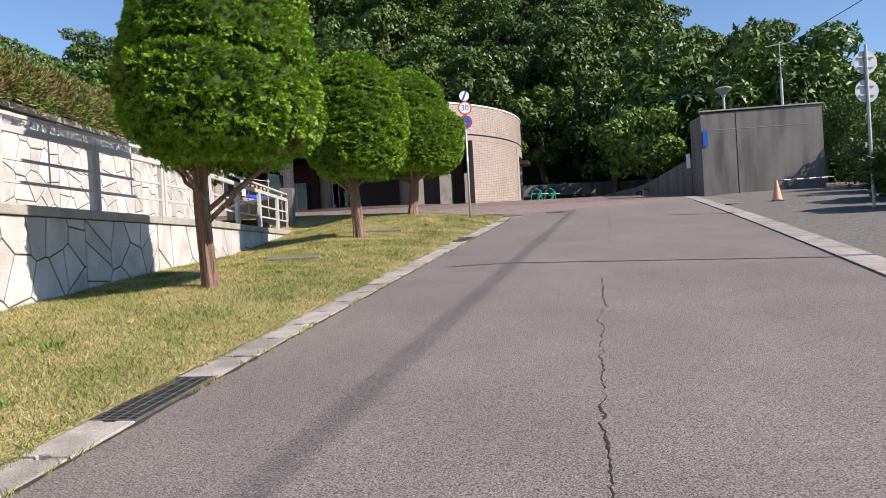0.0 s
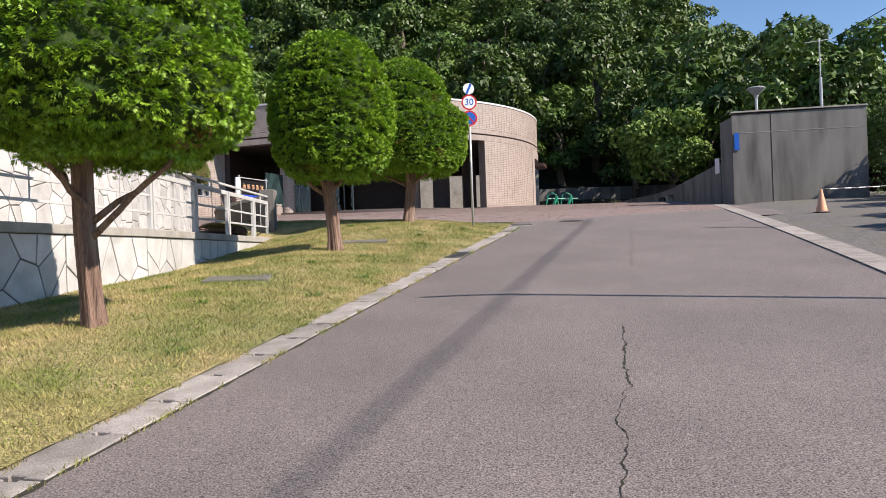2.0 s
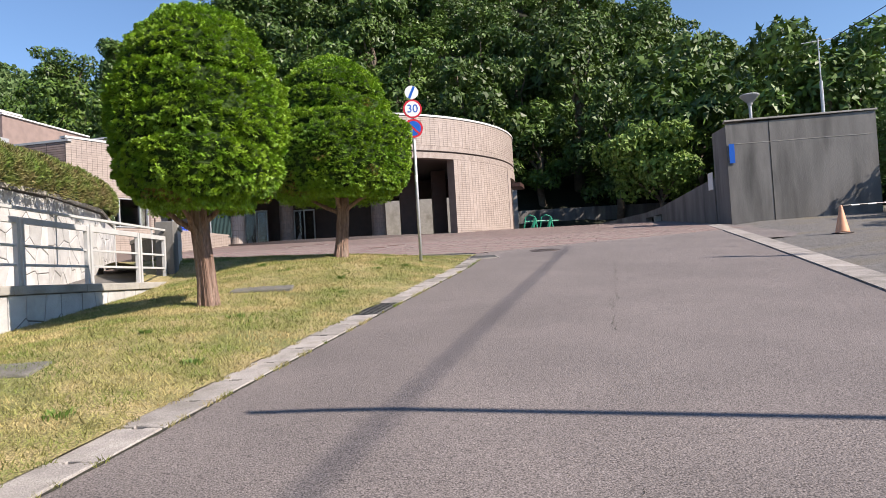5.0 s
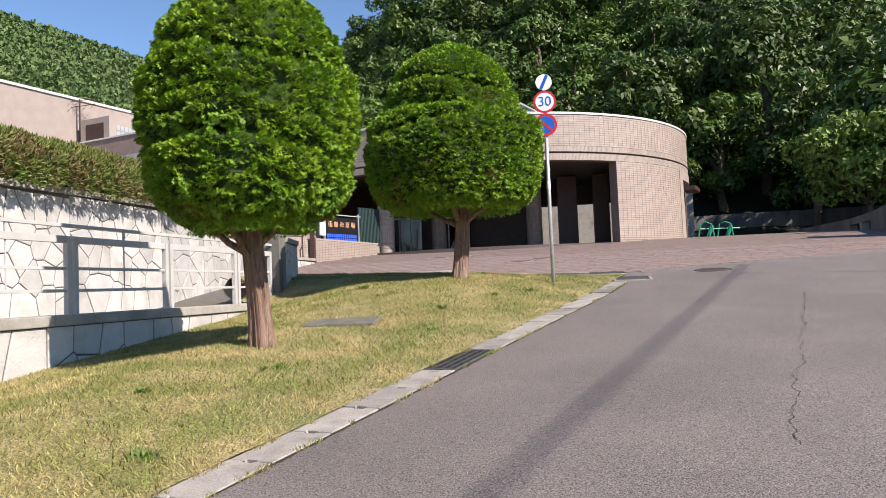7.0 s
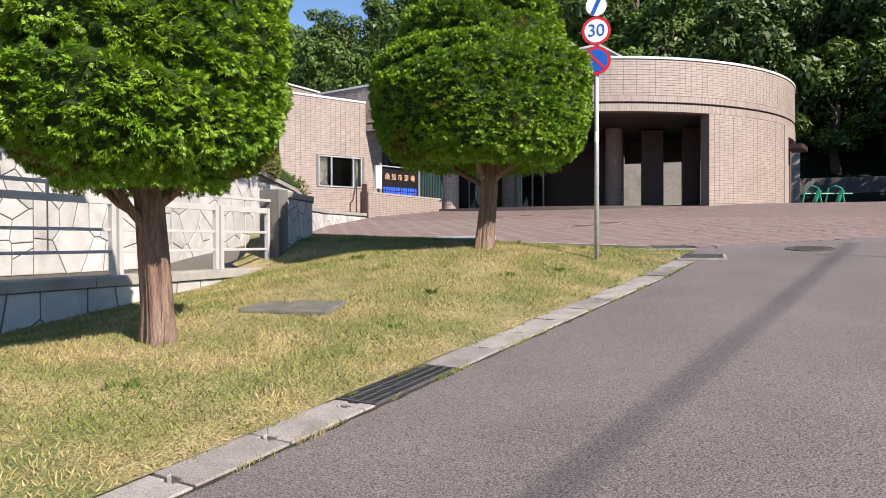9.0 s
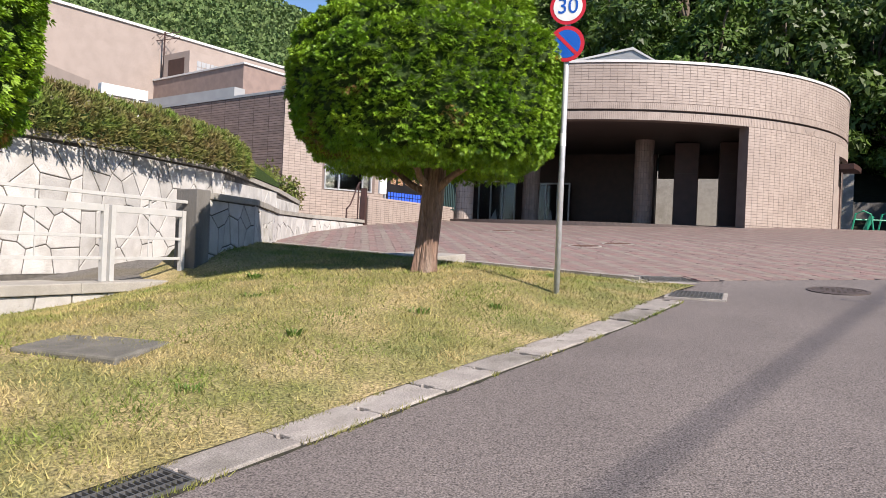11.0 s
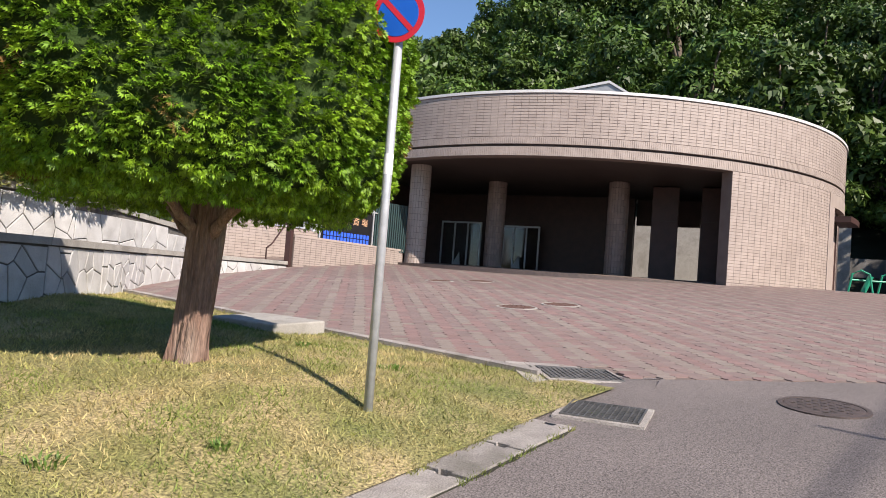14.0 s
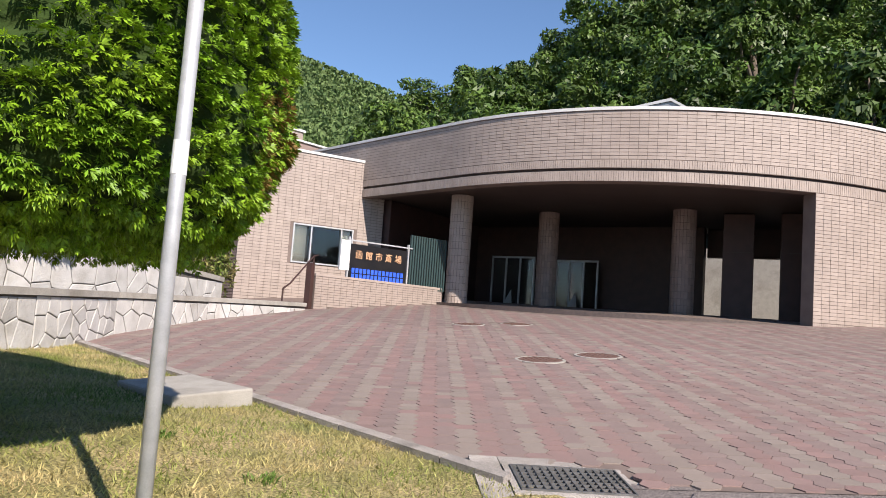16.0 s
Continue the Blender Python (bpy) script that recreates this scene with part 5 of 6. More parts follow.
P1 = [(1.62, 0.75), (1.68, 1.08), (1.86, 1.38), (2.12, 1.5), (2.6, 1.5), (3.0, 1.42), (3.35, 1.36), (3.9, 1.28), (4.4, 1.1), (4.75, 0.8), (4.95, 0.4), (5.0, 0.03)]
P2 = [(1.36, 0.6), (1.42, 0.9), (1.66, 1.16), (2.0, 1.27), (2.5, 1.31), (3.0, 1.24), (3.45, 1.06), (3.78, 0.78), (4.0, 0.44), (4.1, 0.03)]
P3 = [(1.3, 1.15), (1.36, 1.45), (1.6, 1.66), (2.05, 1.76), (2.5, 1.76), (2.78, 1.7), (2.92, 1.58), (3.02, 1.4), (3.12, 1.36), (3.45, 1.3), (3.87, 1.08), (4.15, 0.74), (4.33, 0.4), (4.4, 0.03)]
topiary(-3.05, 9.7, lawn_z(-3.05, 9.7), 0.094, P1, [(0.2, 2.0, 0.8, 0.06)], 3, "clipped dome-shaped yew with a forked trunk on the lawn", [(-0.2, 0.95, 0.85, 0.75), (0.3, 0.8, 1.0, 0.6), (2.6, 0.7, 1.1, 0.6), (-2.0, 0.6, 1.1, 0.6)], 42000, (0.34, -0.2), 0.82, 1.2, ((3.55, -2.0), (2.75, -1.2), (1.95, -2.4)))
topiary(-1.93, 16.7, lawn_z(-1.93, 16.7), 0.118, P2, [(-1.5, 1.8, 0.6, 0.05)], 8, "clipped egg-shaped yew with a browned side on the lawn", [(3.5, 0.8, 1.0, 0.55), (-1.9, 0.5, 0.9, 0.6), (0.5, 0.5, 1.1, 0.5)], 38000, (0.13, -0.25), 0.89, 1.05, ((3.1, -0.4), (2.1, -1.8)))
topiary(-0.82, 22.6, lawn_z(-0.82, 22.6), 0.135, P3, [(-0.4, 2.6, 0.5, 0.1), (-1.6, 2.3, 0.6, 0.06)], 12, "clipped broad tiered yew at the lawn's upper end", [(2.8, 0.9, 0.95, 0.45), (-0.3, 0.9, 0.95, 0.5), (-1.6, 0.7, 1.0, 0.5)], 58000, (-0.05, 0), 0.93, 1.1, ((2.98, -0.8), (2.62, -2.4), (3.5, -0.4)))


# trailing hedge on top of the tall wall
hedge = thing("hedge", (UX - 0.8, 14, 4.1), "low spreading juniper hedge spilling over the wall top", "hedge")
HP = []
rh = random.Random(21)
for (x0, y0), (x1, y1) in zip(UP[:-1], UP[1:-1]):
    L = math.hypot(x1 - x0, y1 - y0)
    nx, ny = (y1 - y0) / L, -(x1 - x0) / L
    for _ in range(int(L * (110 if y1 < 9 else 640))):
        u, a = rh.random(), rh.uniform(-0.5, math.pi * 0.75)
        yy = y0 + (y1 - y0) * u
        rad = 0.62 * (1 + 0.25 * noise.noise((yy * 0.9, 3, 0)))
        if yy > 28.0:
            rad *= max(0.25, 1 - (yy - 28.0) / 2)
        d = math.cos(a) * rad * 1.15
        z = upper_top(yy) + 0.3 + math.sin(a) * rad * 0.9
        nrm = Vector((nx * math.cos(a), ny * math.cos(a), math.sin(a) + 0.2)).normalized()
        HP.append((Vector((x0 + (x1 - x0) * u + nx * (d - 0.32), yy + ny * (d - 0.32), z + rh.uniform(-0.08, 0.08))), nrm))
child("foliage", leaf_mesh("foliage", HP, 0.11, HEDGE, 22, 5, 0.24, 0.5, 0.55), hedge)
# added filler under the sprigs, in the same shade-dark colour
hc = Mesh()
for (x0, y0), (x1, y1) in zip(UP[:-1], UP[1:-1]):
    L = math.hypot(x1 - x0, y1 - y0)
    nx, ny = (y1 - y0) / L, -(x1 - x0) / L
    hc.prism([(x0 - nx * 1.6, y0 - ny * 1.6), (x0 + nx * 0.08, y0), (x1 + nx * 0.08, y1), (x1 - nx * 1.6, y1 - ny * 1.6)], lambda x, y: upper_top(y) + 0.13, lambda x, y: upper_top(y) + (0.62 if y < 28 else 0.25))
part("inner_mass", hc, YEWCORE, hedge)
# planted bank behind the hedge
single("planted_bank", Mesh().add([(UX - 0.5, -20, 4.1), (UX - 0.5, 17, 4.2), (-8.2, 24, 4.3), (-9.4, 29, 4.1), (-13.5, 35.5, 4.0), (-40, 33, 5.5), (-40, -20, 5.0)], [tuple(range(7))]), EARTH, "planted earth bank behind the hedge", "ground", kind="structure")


def crown_points(lobes, n, r, inner=0.25):
    """Places over the outside of several ellipsoid lobes (centre, radii), some within."""
    w = [lb[1][0] * lb[1][1] + lb[1][0] * lb[1][2] for lb in lobes]
    out = []
    for _ in range(n):
        c, rad = r.choices(lobes, w)[0]
        d = Vector((r.gauss(0, 1), r.gauss(0, 1), r.gauss(0, 1))).normalized()
        if d.z < -0.35 and r.random() < 0.6:
            d.z = -d.z
        k = r.uniform(0.86, 1.06) if r.random() > inner else r.uniform(0.4, 0.9)
        k *= 1 + 0.16 * noise.noise(Vector((c[0], c[1], c[2])) + d * 2.3)
        out.append((Vector((c[0] + d.x * rad[0] * k, c[1] + d.y * rad[1] * k, c[2] + d.z * rad[2] * k)), d))
    return out


def broad_tree(name, h, spread, seed, nleaf, leaf, material, label, category="tree", group="", trunk_h=0.35):
    """A broadleaf tree at the origin: tapered trunk, limbs, and a crown of leaf sprays in uneven lobes."""
    r = random.Random(seed)
    t = thing(name, (0, 0, 0), label, category, group)
    m = Mesh()
    limb(m, (0, 0, -1.0), (r.uniform(-0.3, 0.3), r.uniform(-0.3, 0.3), h * 0.72), 0.03 * h + 0.03, 0.01 * h, seed, 0.1, 8)
    part("trunk", m, TRUNK, t, smooth=True)
    lobes = [((0, 0, h * 0.6), (spread * 0.5, spread * 0.5, h * 0.27))]
    for i in range(26):
        a, q = r.uniform(0, 2 * math.pi), spread * r.uniform(0.4, 0.95)
        z = h * r.uniform(trunk_h, 0.92)
        k = spread * r.uniform(0.16, 0.34)
        lobes.append(((q * math.cos(a) * (1.15 - 0.5 * z / h), q * math.sin(a) * (1.15 - 0.5 * z / h), z), (k, k, k * 0.72)))
    for i in range(4):
        m = Mesh()
        c = lobes[1 + i][0]
        limb(m, (0, 0, h * 0.3), c, 0.012 * h + 0.02, 0.005 * h + 0.005, seed + i, 0.2, 6)
        part("limb", m, TRUNK, t, smooth=True)
    child("crown", leaf_mesh("crown", crown_points(lobes, nleaf, r), leaf, material, seed, 1, 0.62, 0.25, 0.8, True, h > 8), t)
    return t


# ---- wooded hill ----
HB = [-75, -50, -40, -34, -30, -25, -20, -10, 0, 10, 18, 24, 28, 34, 45, 60, 80]
HE = [5, 6, 9, 12.2, 14.3, 15.6, 18.8, 25, 27, 24, 16.5, 13.0, 10.3, 6.2, 3.5, 3, 3]


def hill_z(x, y):
    dx, dy = x - 2, y - 15
    d, b = math.hypot(dx, dy), math.degrees(math.atan2(dx, dy))
    crest = 3.0 + 100 * math.tan(radians(float(np.interp(b, HB, HE)))) - 7.0
    t = smoothstep(38, 100, d) * 0.55 + 0.45 * min(1, max(0, (d - 42) / 58))
    return 3.4 + (crest - 3.4) * t - max(0, d - 100) * 0.15


hill = Mesh()
HR, HA = [40 + 5 * i for i in range(18)], [radians(-80 + 4 * i) for i in range(41)]
hill.add([(2 + d * math.sin(a), 15 + d * math.cos(a), hill_z(2 + d * math.sin(a), 15 + d * math.cos(a)) - (0.8 if d < 42 else 0)) for d in HR for a in HA],
         [(i * 41 + k, i * 41 + k + 1, (i + 1) * 41 + k + 1, (i + 1) * 41 + k) for i in range(17) for k in range(40)])
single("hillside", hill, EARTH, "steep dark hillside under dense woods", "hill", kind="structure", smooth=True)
kinds = [broad_tree("forest_tree", h, s, 40 + i, 7600, 0.42, LEAF, "tall broadleaf tree in dense dark green leaf", group="trees on the hillside", trunk_h=0.2) for i, (h, s) in enumerate(((11, 4.2), (12.5, 4.6), (9.5, 4.4), (13, 4.0), (8.5, 3.8)))]
rt = random.Random(77)
first = set()
count = 0
for ring_d in (46, 51, 57, 63, 70, 78, 87, 97):
    b = -38.0
    while b < 62:
        b += math.degrees(4.9 / ring_d) * rt.uniform(0.8, 1.25) * (1.0 if -36 < b < 36 else 1.7)
        d = ring_d + rt.uniform(-2.2, 2.2)
        x, y = 2 + d * math.sin(radians(b)), 15 + d * math.cos(radians(b))
        if y < 62 and -16 < x < 8.5 or (x < 8 and y < 56):
            continue
        k = rt.randrange(5)
        s = rt.uniform(0.75, 1.15)
        m4 = Matrix.Translation((x, y, hill_z(x, y) - 0.5)) @ Matrix.Rotation(rt.uniform(0, 6.28), 4, "Z") @ Matrix.Diagonal((s, s, s * rt.uniform(0.85, 1.1), 1))
        if k not in first:
            first.add(k)
            kinds[k].matrix_world = m4
        else:
            copy_thing(kinds[k], Matrix.Identity(4)).matrix_world = m4
        count += 1
    
# far wooded ridge beyond the rear building
far = Mesh()
FB = [radians(-70 + 2 * i) for i in range(26)]
fe = lambda a: 10.2 + 9.5 * math.sin(max(0, min(1, (math.degrees(-a) - 18) / 38)) * math.pi / 2)
rows_ = 8
far.add([(3 + d * math.sin(a), 15 + d * math.cos(a), 3 + d * math.tan(radians(fe(a))) * min(1, (j + 0.2) / (rows_ - 1)) ** 0.8) for j, d in enumerate(np.linspace(150, 330, rows_).tolist()) for a in FB],
        [(j * 26 + k, j * 26 + k + 1, (j + 1) * 26 + k + 1, (j + 1) * 26 + k) for j in range(rows_ - 1) for k in range(25)])
ridge = single("far_ridge", far, FARHILL, "distant wooded ridge", "hill", kind="structure", smooth=True)
rf = random.Random(5)
pts = []
for _ in range(36000):
    a = rf.uniform(radians(-69), radians(-21))
    t = rf.random() ** 0.7
    d = 150 + 180 * t
    z = 3 + d * math.tan(radians(fe(a))) * min(1, (t * (rows_ - 1) + 0.2) / (rows_ - 1)) ** 0.8
    pts.append((Vector((3 + d * math.sin(a), 15 + d * math.cos(a), z + rf.uniform(-0.5, 1.8))), Vector((-math.sin(a), -math.cos(a), 1)).normalized()))
tagged(single("far_woods", Mesh(), FARHILL, "distant tree canopy on the ridge", "woods", kind="stuff"), kind="stuff").data = leaf_mesh("far_woods", pts, 1.7, FARHILL, 6, 2, 0.8, 0.2, 0.7)

# lighter trees by the concrete walls
b1 = broad_tree("small_tree", 6.4, 3.8, 61, 9000, 0.3, LEAFB, "low spreading light green tree above the ramp wall", trunk_h=0.4)
b1.matrix_world = pose(13.9, 49.0, 3.4)
b2 = broad_tree("roadside_tree", 9.5, 4.2, 62, 6000, 0.4, LEAF, "leafy tree behind the concrete wall", group="trees behind the wall")
b2.matrix_world = pose(19.5, 41.5, 3.4)
for x, y, s, a in ((25, 43, 0.85, 1), (21.5, 45, 0.9, 2.2), (22.5, 48.5, 1.2, 4), (30, 40, 0.6, 5), (27, 52, 1.0, 0.4), (17, 52, 1.3, 0.9)):
    copy_thing(b2, pose(x, y, 3.2, 0, 0, a * 57)).scale = (s, s, s)


def bush(x, y, z, w, d, h, seed, label, n=2600, leaf=0.15, material=LEAF):
    t = thing("bush", (x, y, z), label, "bush", "bushes beside the road")
    r = random.Random(seed)
    lobes = [((x, y, z + h * 0.4), (w / 2 * 0.8, d / 2 * 0.8, h * 0.5))]
    for i in range(7):
        a = r.uniform(0, 6.28)
        lobes.append(((x + math.cos(a) * w * 0.3, y + math.sin(a) * d * 0.3, z + h * r.uniform(0.25, 0.75)), (w * 0.22, d * 0.22, h * 0.24)))
    for i in range(6):
        a = i * 1.05
        m = Mesh()
        limb(m, (x, y, z - 0.1), (x + math.cos(a) * w * 0.3, y + math.sin(a) * d * 0.3, z + h * 0.6), 0.03, 0.012, seed + i, 0.2, 5)
        part("stem", m, TRUNK, t)
    child("foliage", leaf_mesh("foliage", crown_points(lobes, n, r, 0.35), leaf, material, seed, 2, 0.45, 0.1, 0.8), t)
    return t


for i, (x, y, w, d, h) in enumerate(((11.95, 17.9, 2.6, 2.6, 2.0), (14.0, 21.3, 3.0, 4.0, 1.6), (16.3, 26.0, 3.2, 4.0, 1.8), (17.9, 30.2, 3.2, 4.0, 2.1), (20.2, 33.5, 3.4, 4.0, 3.4), (21.0, 37.5, 3.6, 4.0, 4.8))):
    bush(x, y, ground_z(x, y), w, d, h, 80 + i, "dense dark green roadside bush", 3600, 0.17)

# ---- road signs ----
def disc(m, r, t, n=40):
    return Mesh().lathe([(r, 0), (r, t)], None, n, m)


SX, SY = 0.885, 22.6
SZ = lawn_z(SX, SY)
sign = thing("road_sign", (SX, SY, SZ), "galvanised pole with speed limit and no-parking discs", "road sign")
part("pole", Mesh().tube([(SX, SY, SZ - 0.4), (SX, SY, 5.8)], 0.034, 20), STEEL, sign, smooth=True)
part("reflective_band", Mesh().tube([(SX, SY, SZ + 1.72), (SX, SY, SZ + 1.87)], 0.0352, 20), WHITE, sign, "white sticker band")
face = look((SX, SY, 0), (SX + 0.25, SY - 1, 0)) @ pose(0, 0, 0, 0, 180, 0)
FQ = Matrix.Rotation(radians(90), 4, "X")
face_r = Matrix.Rotation(radians(6), 4, "Z") @ FQ


def sign_at(z, off=0.045):
    """Pose of a disc's face: x to the viewer's right, y up, z towards the road."""
    return Matrix.Translation((SX, SY, z)) @ Matrix.Rotation(radians(6), 4, "Z") @ FQ @ Matrix.Translation((0, 0, off))


m1 = sign_at(5.17)
d1 = part("no_parking_disc", disc(m1, 0.208, 0.004), RED, sign, "blue and red no-parking disc")
part("blue_field", disc(m1 @ Matrix.Translation((0, 0, 0.0045)), 0.163, 0.002), BLUE, d1)
part("red_bar", Mesh().box(m1 @ Matrix.Translation((0, 0, 0.007)) @ Matrix.Rotation(radians(-45), 4, "Z"), 0.325, 0.04, 0.002), RED, d1)
m2 = sign_at(5.60)
d2 = part("speed_disc", disc(m2, 0.208, 0.004), RED, sign, "white speed limit disc with a red rim")
part("white_field", disc(m2 @ Matrix.Translation((0, 0, 0.0045)), 0.168, 0.002), WHITE, d2)
text_part("number", "30", m2 @ Matrix.Translation((0, 0, 0.009)), 0.25, BLUE, d2)
m3 = sign_at(5.965)
d3 = part("end_disc", disc(m3, 0.15, 0.004), WHITE, sign, "small white disc with a blue slash")
part("slash", Mesh().box(m3 @ Matrix.Translation((0, 0, 0.006)) @ Matrix.Rotation(radians(-25), 4, "Z"), 0.055, 0.285, 0.002), BLUE, d3)
for z in (5.17, 5.60, 5.94):
    part("bracket", Mesh().box(sign_at(z, 0.0), 0.12, 0.04, 0.044), STEEL, sign)
part("pole_top", Mesh().tube([(SX, SY, 5.801), (SX, SY, 6.05)], 0.028, 16), STEEL, sign)

RSX, RSY = 10.97, 18.8
rz = ground_z(RSX, RSY)
sign2 = thing("road_sign", (RSX, RSY, rz), "grey backs of two round road signs on a pole", "road sign")
part("pole", Mesh().tube([(RSX, RSY, rz - 0.3), (RSX, RSY, 5.95)], 0.038, 16), STEEL, sign2)
for z in (5.5, 4.78):
    mm = Matrix.Translation((RSX, RSY + 0.045, z)) @ FQ
    part("disc_back", disc(mm, 0.3, 0.004), STEEL, sign2)
    for dz in (-0.12, 0.12):
        part("stiffener", Mesh().box(Matrix.Translation((RSX, RSY + 0.02, z + dz)), 0.4, 0.03, 0.03), STEEL, sign2)

# ---- traffic cone and bar ----
cx, cy = 11.3, 24.9
cz = ground_z(cx, cy)
cone = thing("traffic_cone", (cx, cy, cz), "sun-faded orange traffic cone on the gravel", "traffic cone")
part("body", Mesh().lathe([(0.17, 0.03), (0.16, 0.06), (0.035, 0.68), (0.03, 0.7), (0.012, 0.7)], (cx, cy, cz), 24), ORANGE, cone, smooth=True)
bevel(part("base", Mesh().box(Matrix.Translation((cx, cy, cz)), 0.38, 0.38, 0.03), IRON, cone, "dark rubber base"), 0.015)
bar = thing("cone_bar", (cx, cy, cz + 0.66), "black and white striped barrier bar resting on the cone", "barrier bar")
for i in range(9):
    a, b = Vector((cx + 0.05, cy, cz + 0.69)), Vector((13.4, 25.2, cz + 0.74))
    part("stripe", Mesh().tube([a.lerp(b, i / 9), a.lerp(b, (i + 0.995) / 9)], 0.017, 8), WHITE if i % 2 else BLACK, bar)

# ---- lamp, mast, bench frame ----
lamp = thing("park_lamp", (15.35, 39.5, 3.5), "park lamp with a shallow cone head on a pale pole", "lamp")
part("pole", Mesh().tube([(15.35, 39.5, 3.2), (15.35, 39.5, 8.75)], 0.07, 14), STEEL, lamp)
part("shade", Mesh().lathe([(0.1, 8.68), (0.12, 8.78), (0.42, 9.08), (0.44, 9.12), (0.4, 9.16), (0.05, 9.22)], (15.35, 39.5, 0), 24), EAVES, lamp)
mast = thing("antenna_mast", (17.3, 37, 3.3), "thin metal mast behind the concrete wall", "mast")
part("pole", Mesh().tube([(17.3, 37, 3.0), (17.3, 37, 9.0)], 0.07, 10), STEEL, mast)
part("pole_top", Mesh().tube([(17.3, 37, 9.001), (17.3, 37, 10.8)], 0.028, 8), STEEL, mast)
part("arm", Mesh().tube([(16.6, 37, 10.6), (17.9, 37, 10.75)], 0.018, 6), STEEL, mast)


def cable(points, r, label, sag=0.0):
    a, b = Vector(points[0]), Vector(points[1])
    path = [a.lerp(b, i / 24) - Vector((0, 0, sag * 4 * (i / 24) * (1 - i / 24))) for i in range(25)]
    return single("overhead_cable", Mesh().tube(path, r, 8), CABLE, label, "cable", "overhead cables")


SUNH = Vector((math.cos(SUN_AZ), math.sin(SUN_AZ), 0))


def over(x, y, h):
    """The place h metres up from which a shadow falls on the road at x, y."""
    return (x + SUNH.x * h / math.tan(SUN_EL), y + SUNH.y * h / math.tan(SUN_EL), gz(x, y) + h)


cable((over(0.05, 11.68, 4.6), over(9.5, 9.35, 4.6)), 0.048, "thin black service cable over the road")
cable((over(-2.6, -3.0, 13.0), over(4.75, 26.5, 13.0)), 0.026, "thick black cable bundle along the road")
cable((over(3.9, 24.6, 6.0), over(12, 22.0, 6.0)), 0.025, "thin black service cable over the road")
cable(((17.9, 37, 10.75), (60, 15, 33)), 0.02, "thin black cable to the mast")

for i, (x, y) in enumerate(((5.9, 45.5), (6.8, 46.0))):
    f = thing("cycle_stand", (x, y, gz(x, y)), "green tubular steel cycle stand", "cycle stand", "green stands")
    z = gz(x, y)
    part("hoop", Mesh().tube([(x - 0.35, y, z), (x - 0.25, y, z + 0.6), (x, y, z + 0.72), (x + 0.25, y, z + 0.6), (x + 0.35, y, z)], 0.035, 8), GREEN, f)
    part("crossbar", Mesh().tube([(x - 0.3, y, z + 0.4), (x + 0.7, y + 0.4, z + 0.4)], 0.03, 8), GREEN, f)
    part("seat_tube", Mesh().tube([(x + 0.1, y + 0.2, z + 0.02), (x + 0.3, y + 0.2, z + 0.55)], 0.09, 8), GREEN, f)

# ---- slabs and edging on the lawn ----
def slab(x, y, w, d, h, rz_, label):
    z = lawn_z(x, y)
    return bevel(single("cover_slab", Mesh().box(pose(x, y, z - 0.15, 4.5, 0, rz_), w, d, 0.15 + h), SLAB, label, "cover slab", "slabs in the lawn"), 0.02)


slab(-1.5, 18.25, 0.95, 0.62, 0.025, 8, "weathered concrete inspection slab in the lawn")
slab(-2.6, 12.9, 0.9, 0.6, 0.02, 8, "weathered concrete inspection slab in the lawn")
z = lawn_z(-2.3, 25.5)
bevel(single("meter_box", Mesh().box(pose(-2.3, 25.55, gz(-2.3, 25.5) - 0.2, 4, 0, -15), 1.25, 0.8, 0.38), CONC, "low concrete box at the edge of the paving", "concrete box"), 0.02)
lawn_kerb = thing("lawn_kerb", (-3, 26.3, 2.5), "narrow concrete edging between lawn and paving", "kerb", kind="structure")
for i in range(16):
    x0, x1 = -8.1 + i * 0.595, -8.1 + (i + 0.98) * 0.595
    part("kerbstone", Mesh().prism([(x0, border_y(x0) - 0.06), (x1, border_y(x1) - 0.06), (x1, border_y(x1) + 0.06), (x0, border_y(x0) + 0.06)], lambda x, y: gz(x, y) - 0.2, lambda x, y: gz(x, y) + 0.06), LID, lawn_kerb)


# ---- grass ----
def grass(n, seed):
    r = random.Random(seed)
    v, f = [], []
    while len(f) < n:
        y = 2.0 + 25.6 * (1 - r.random() ** 1.0)
        x = r.uniform(-8.0, kerb_x(y) - 0.36)
        if x < (wall_x(y) + 0.02 if y < 22.8 else WX - 0.69 * (y - 22.6) + 0.1) or y > border_y(x) - 0.05:
            continue
        dens = 0.55 + 0.7 * noise.noise((x * 0.9, y * 0.9, 2)) + 0.3 * noise.noise((x * 3, y * 3, 5))
        if r.random() > dens + 0.25:
            continue
        z = lawn_z(x, y)
        h = r.uniform(0.016, 0.046) * (2.0 if r.random() < 0.025 else 1)
        a = r.uniform(0, 6.28)
        lean = r.uniform(0.3, 1.7) * h
        w = r.uniform(0.003, 0.0075)
        b = r.uniform(0, 6.28)
        k = len(v)
        v += [(x - w * math.cos(b), y - w * math.sin(b), z - 0.005), (x + w * math.cos(b), y + w * math.sin(b), z - 0.005), (x + lean * math.cos(a), y + lean * math.sin(a), z + h)]
        f.append((k, k + 1, k + 2))
    me = bpy.data.meshes.new("grass")
    me.from_pydata(v, [], f)
    me.materials.append(GRASS)
    return tagged(new("grass", me), "short mown grass, green with straw-coloured patches", "grass", kind="stuff")


grass(205000, 9)

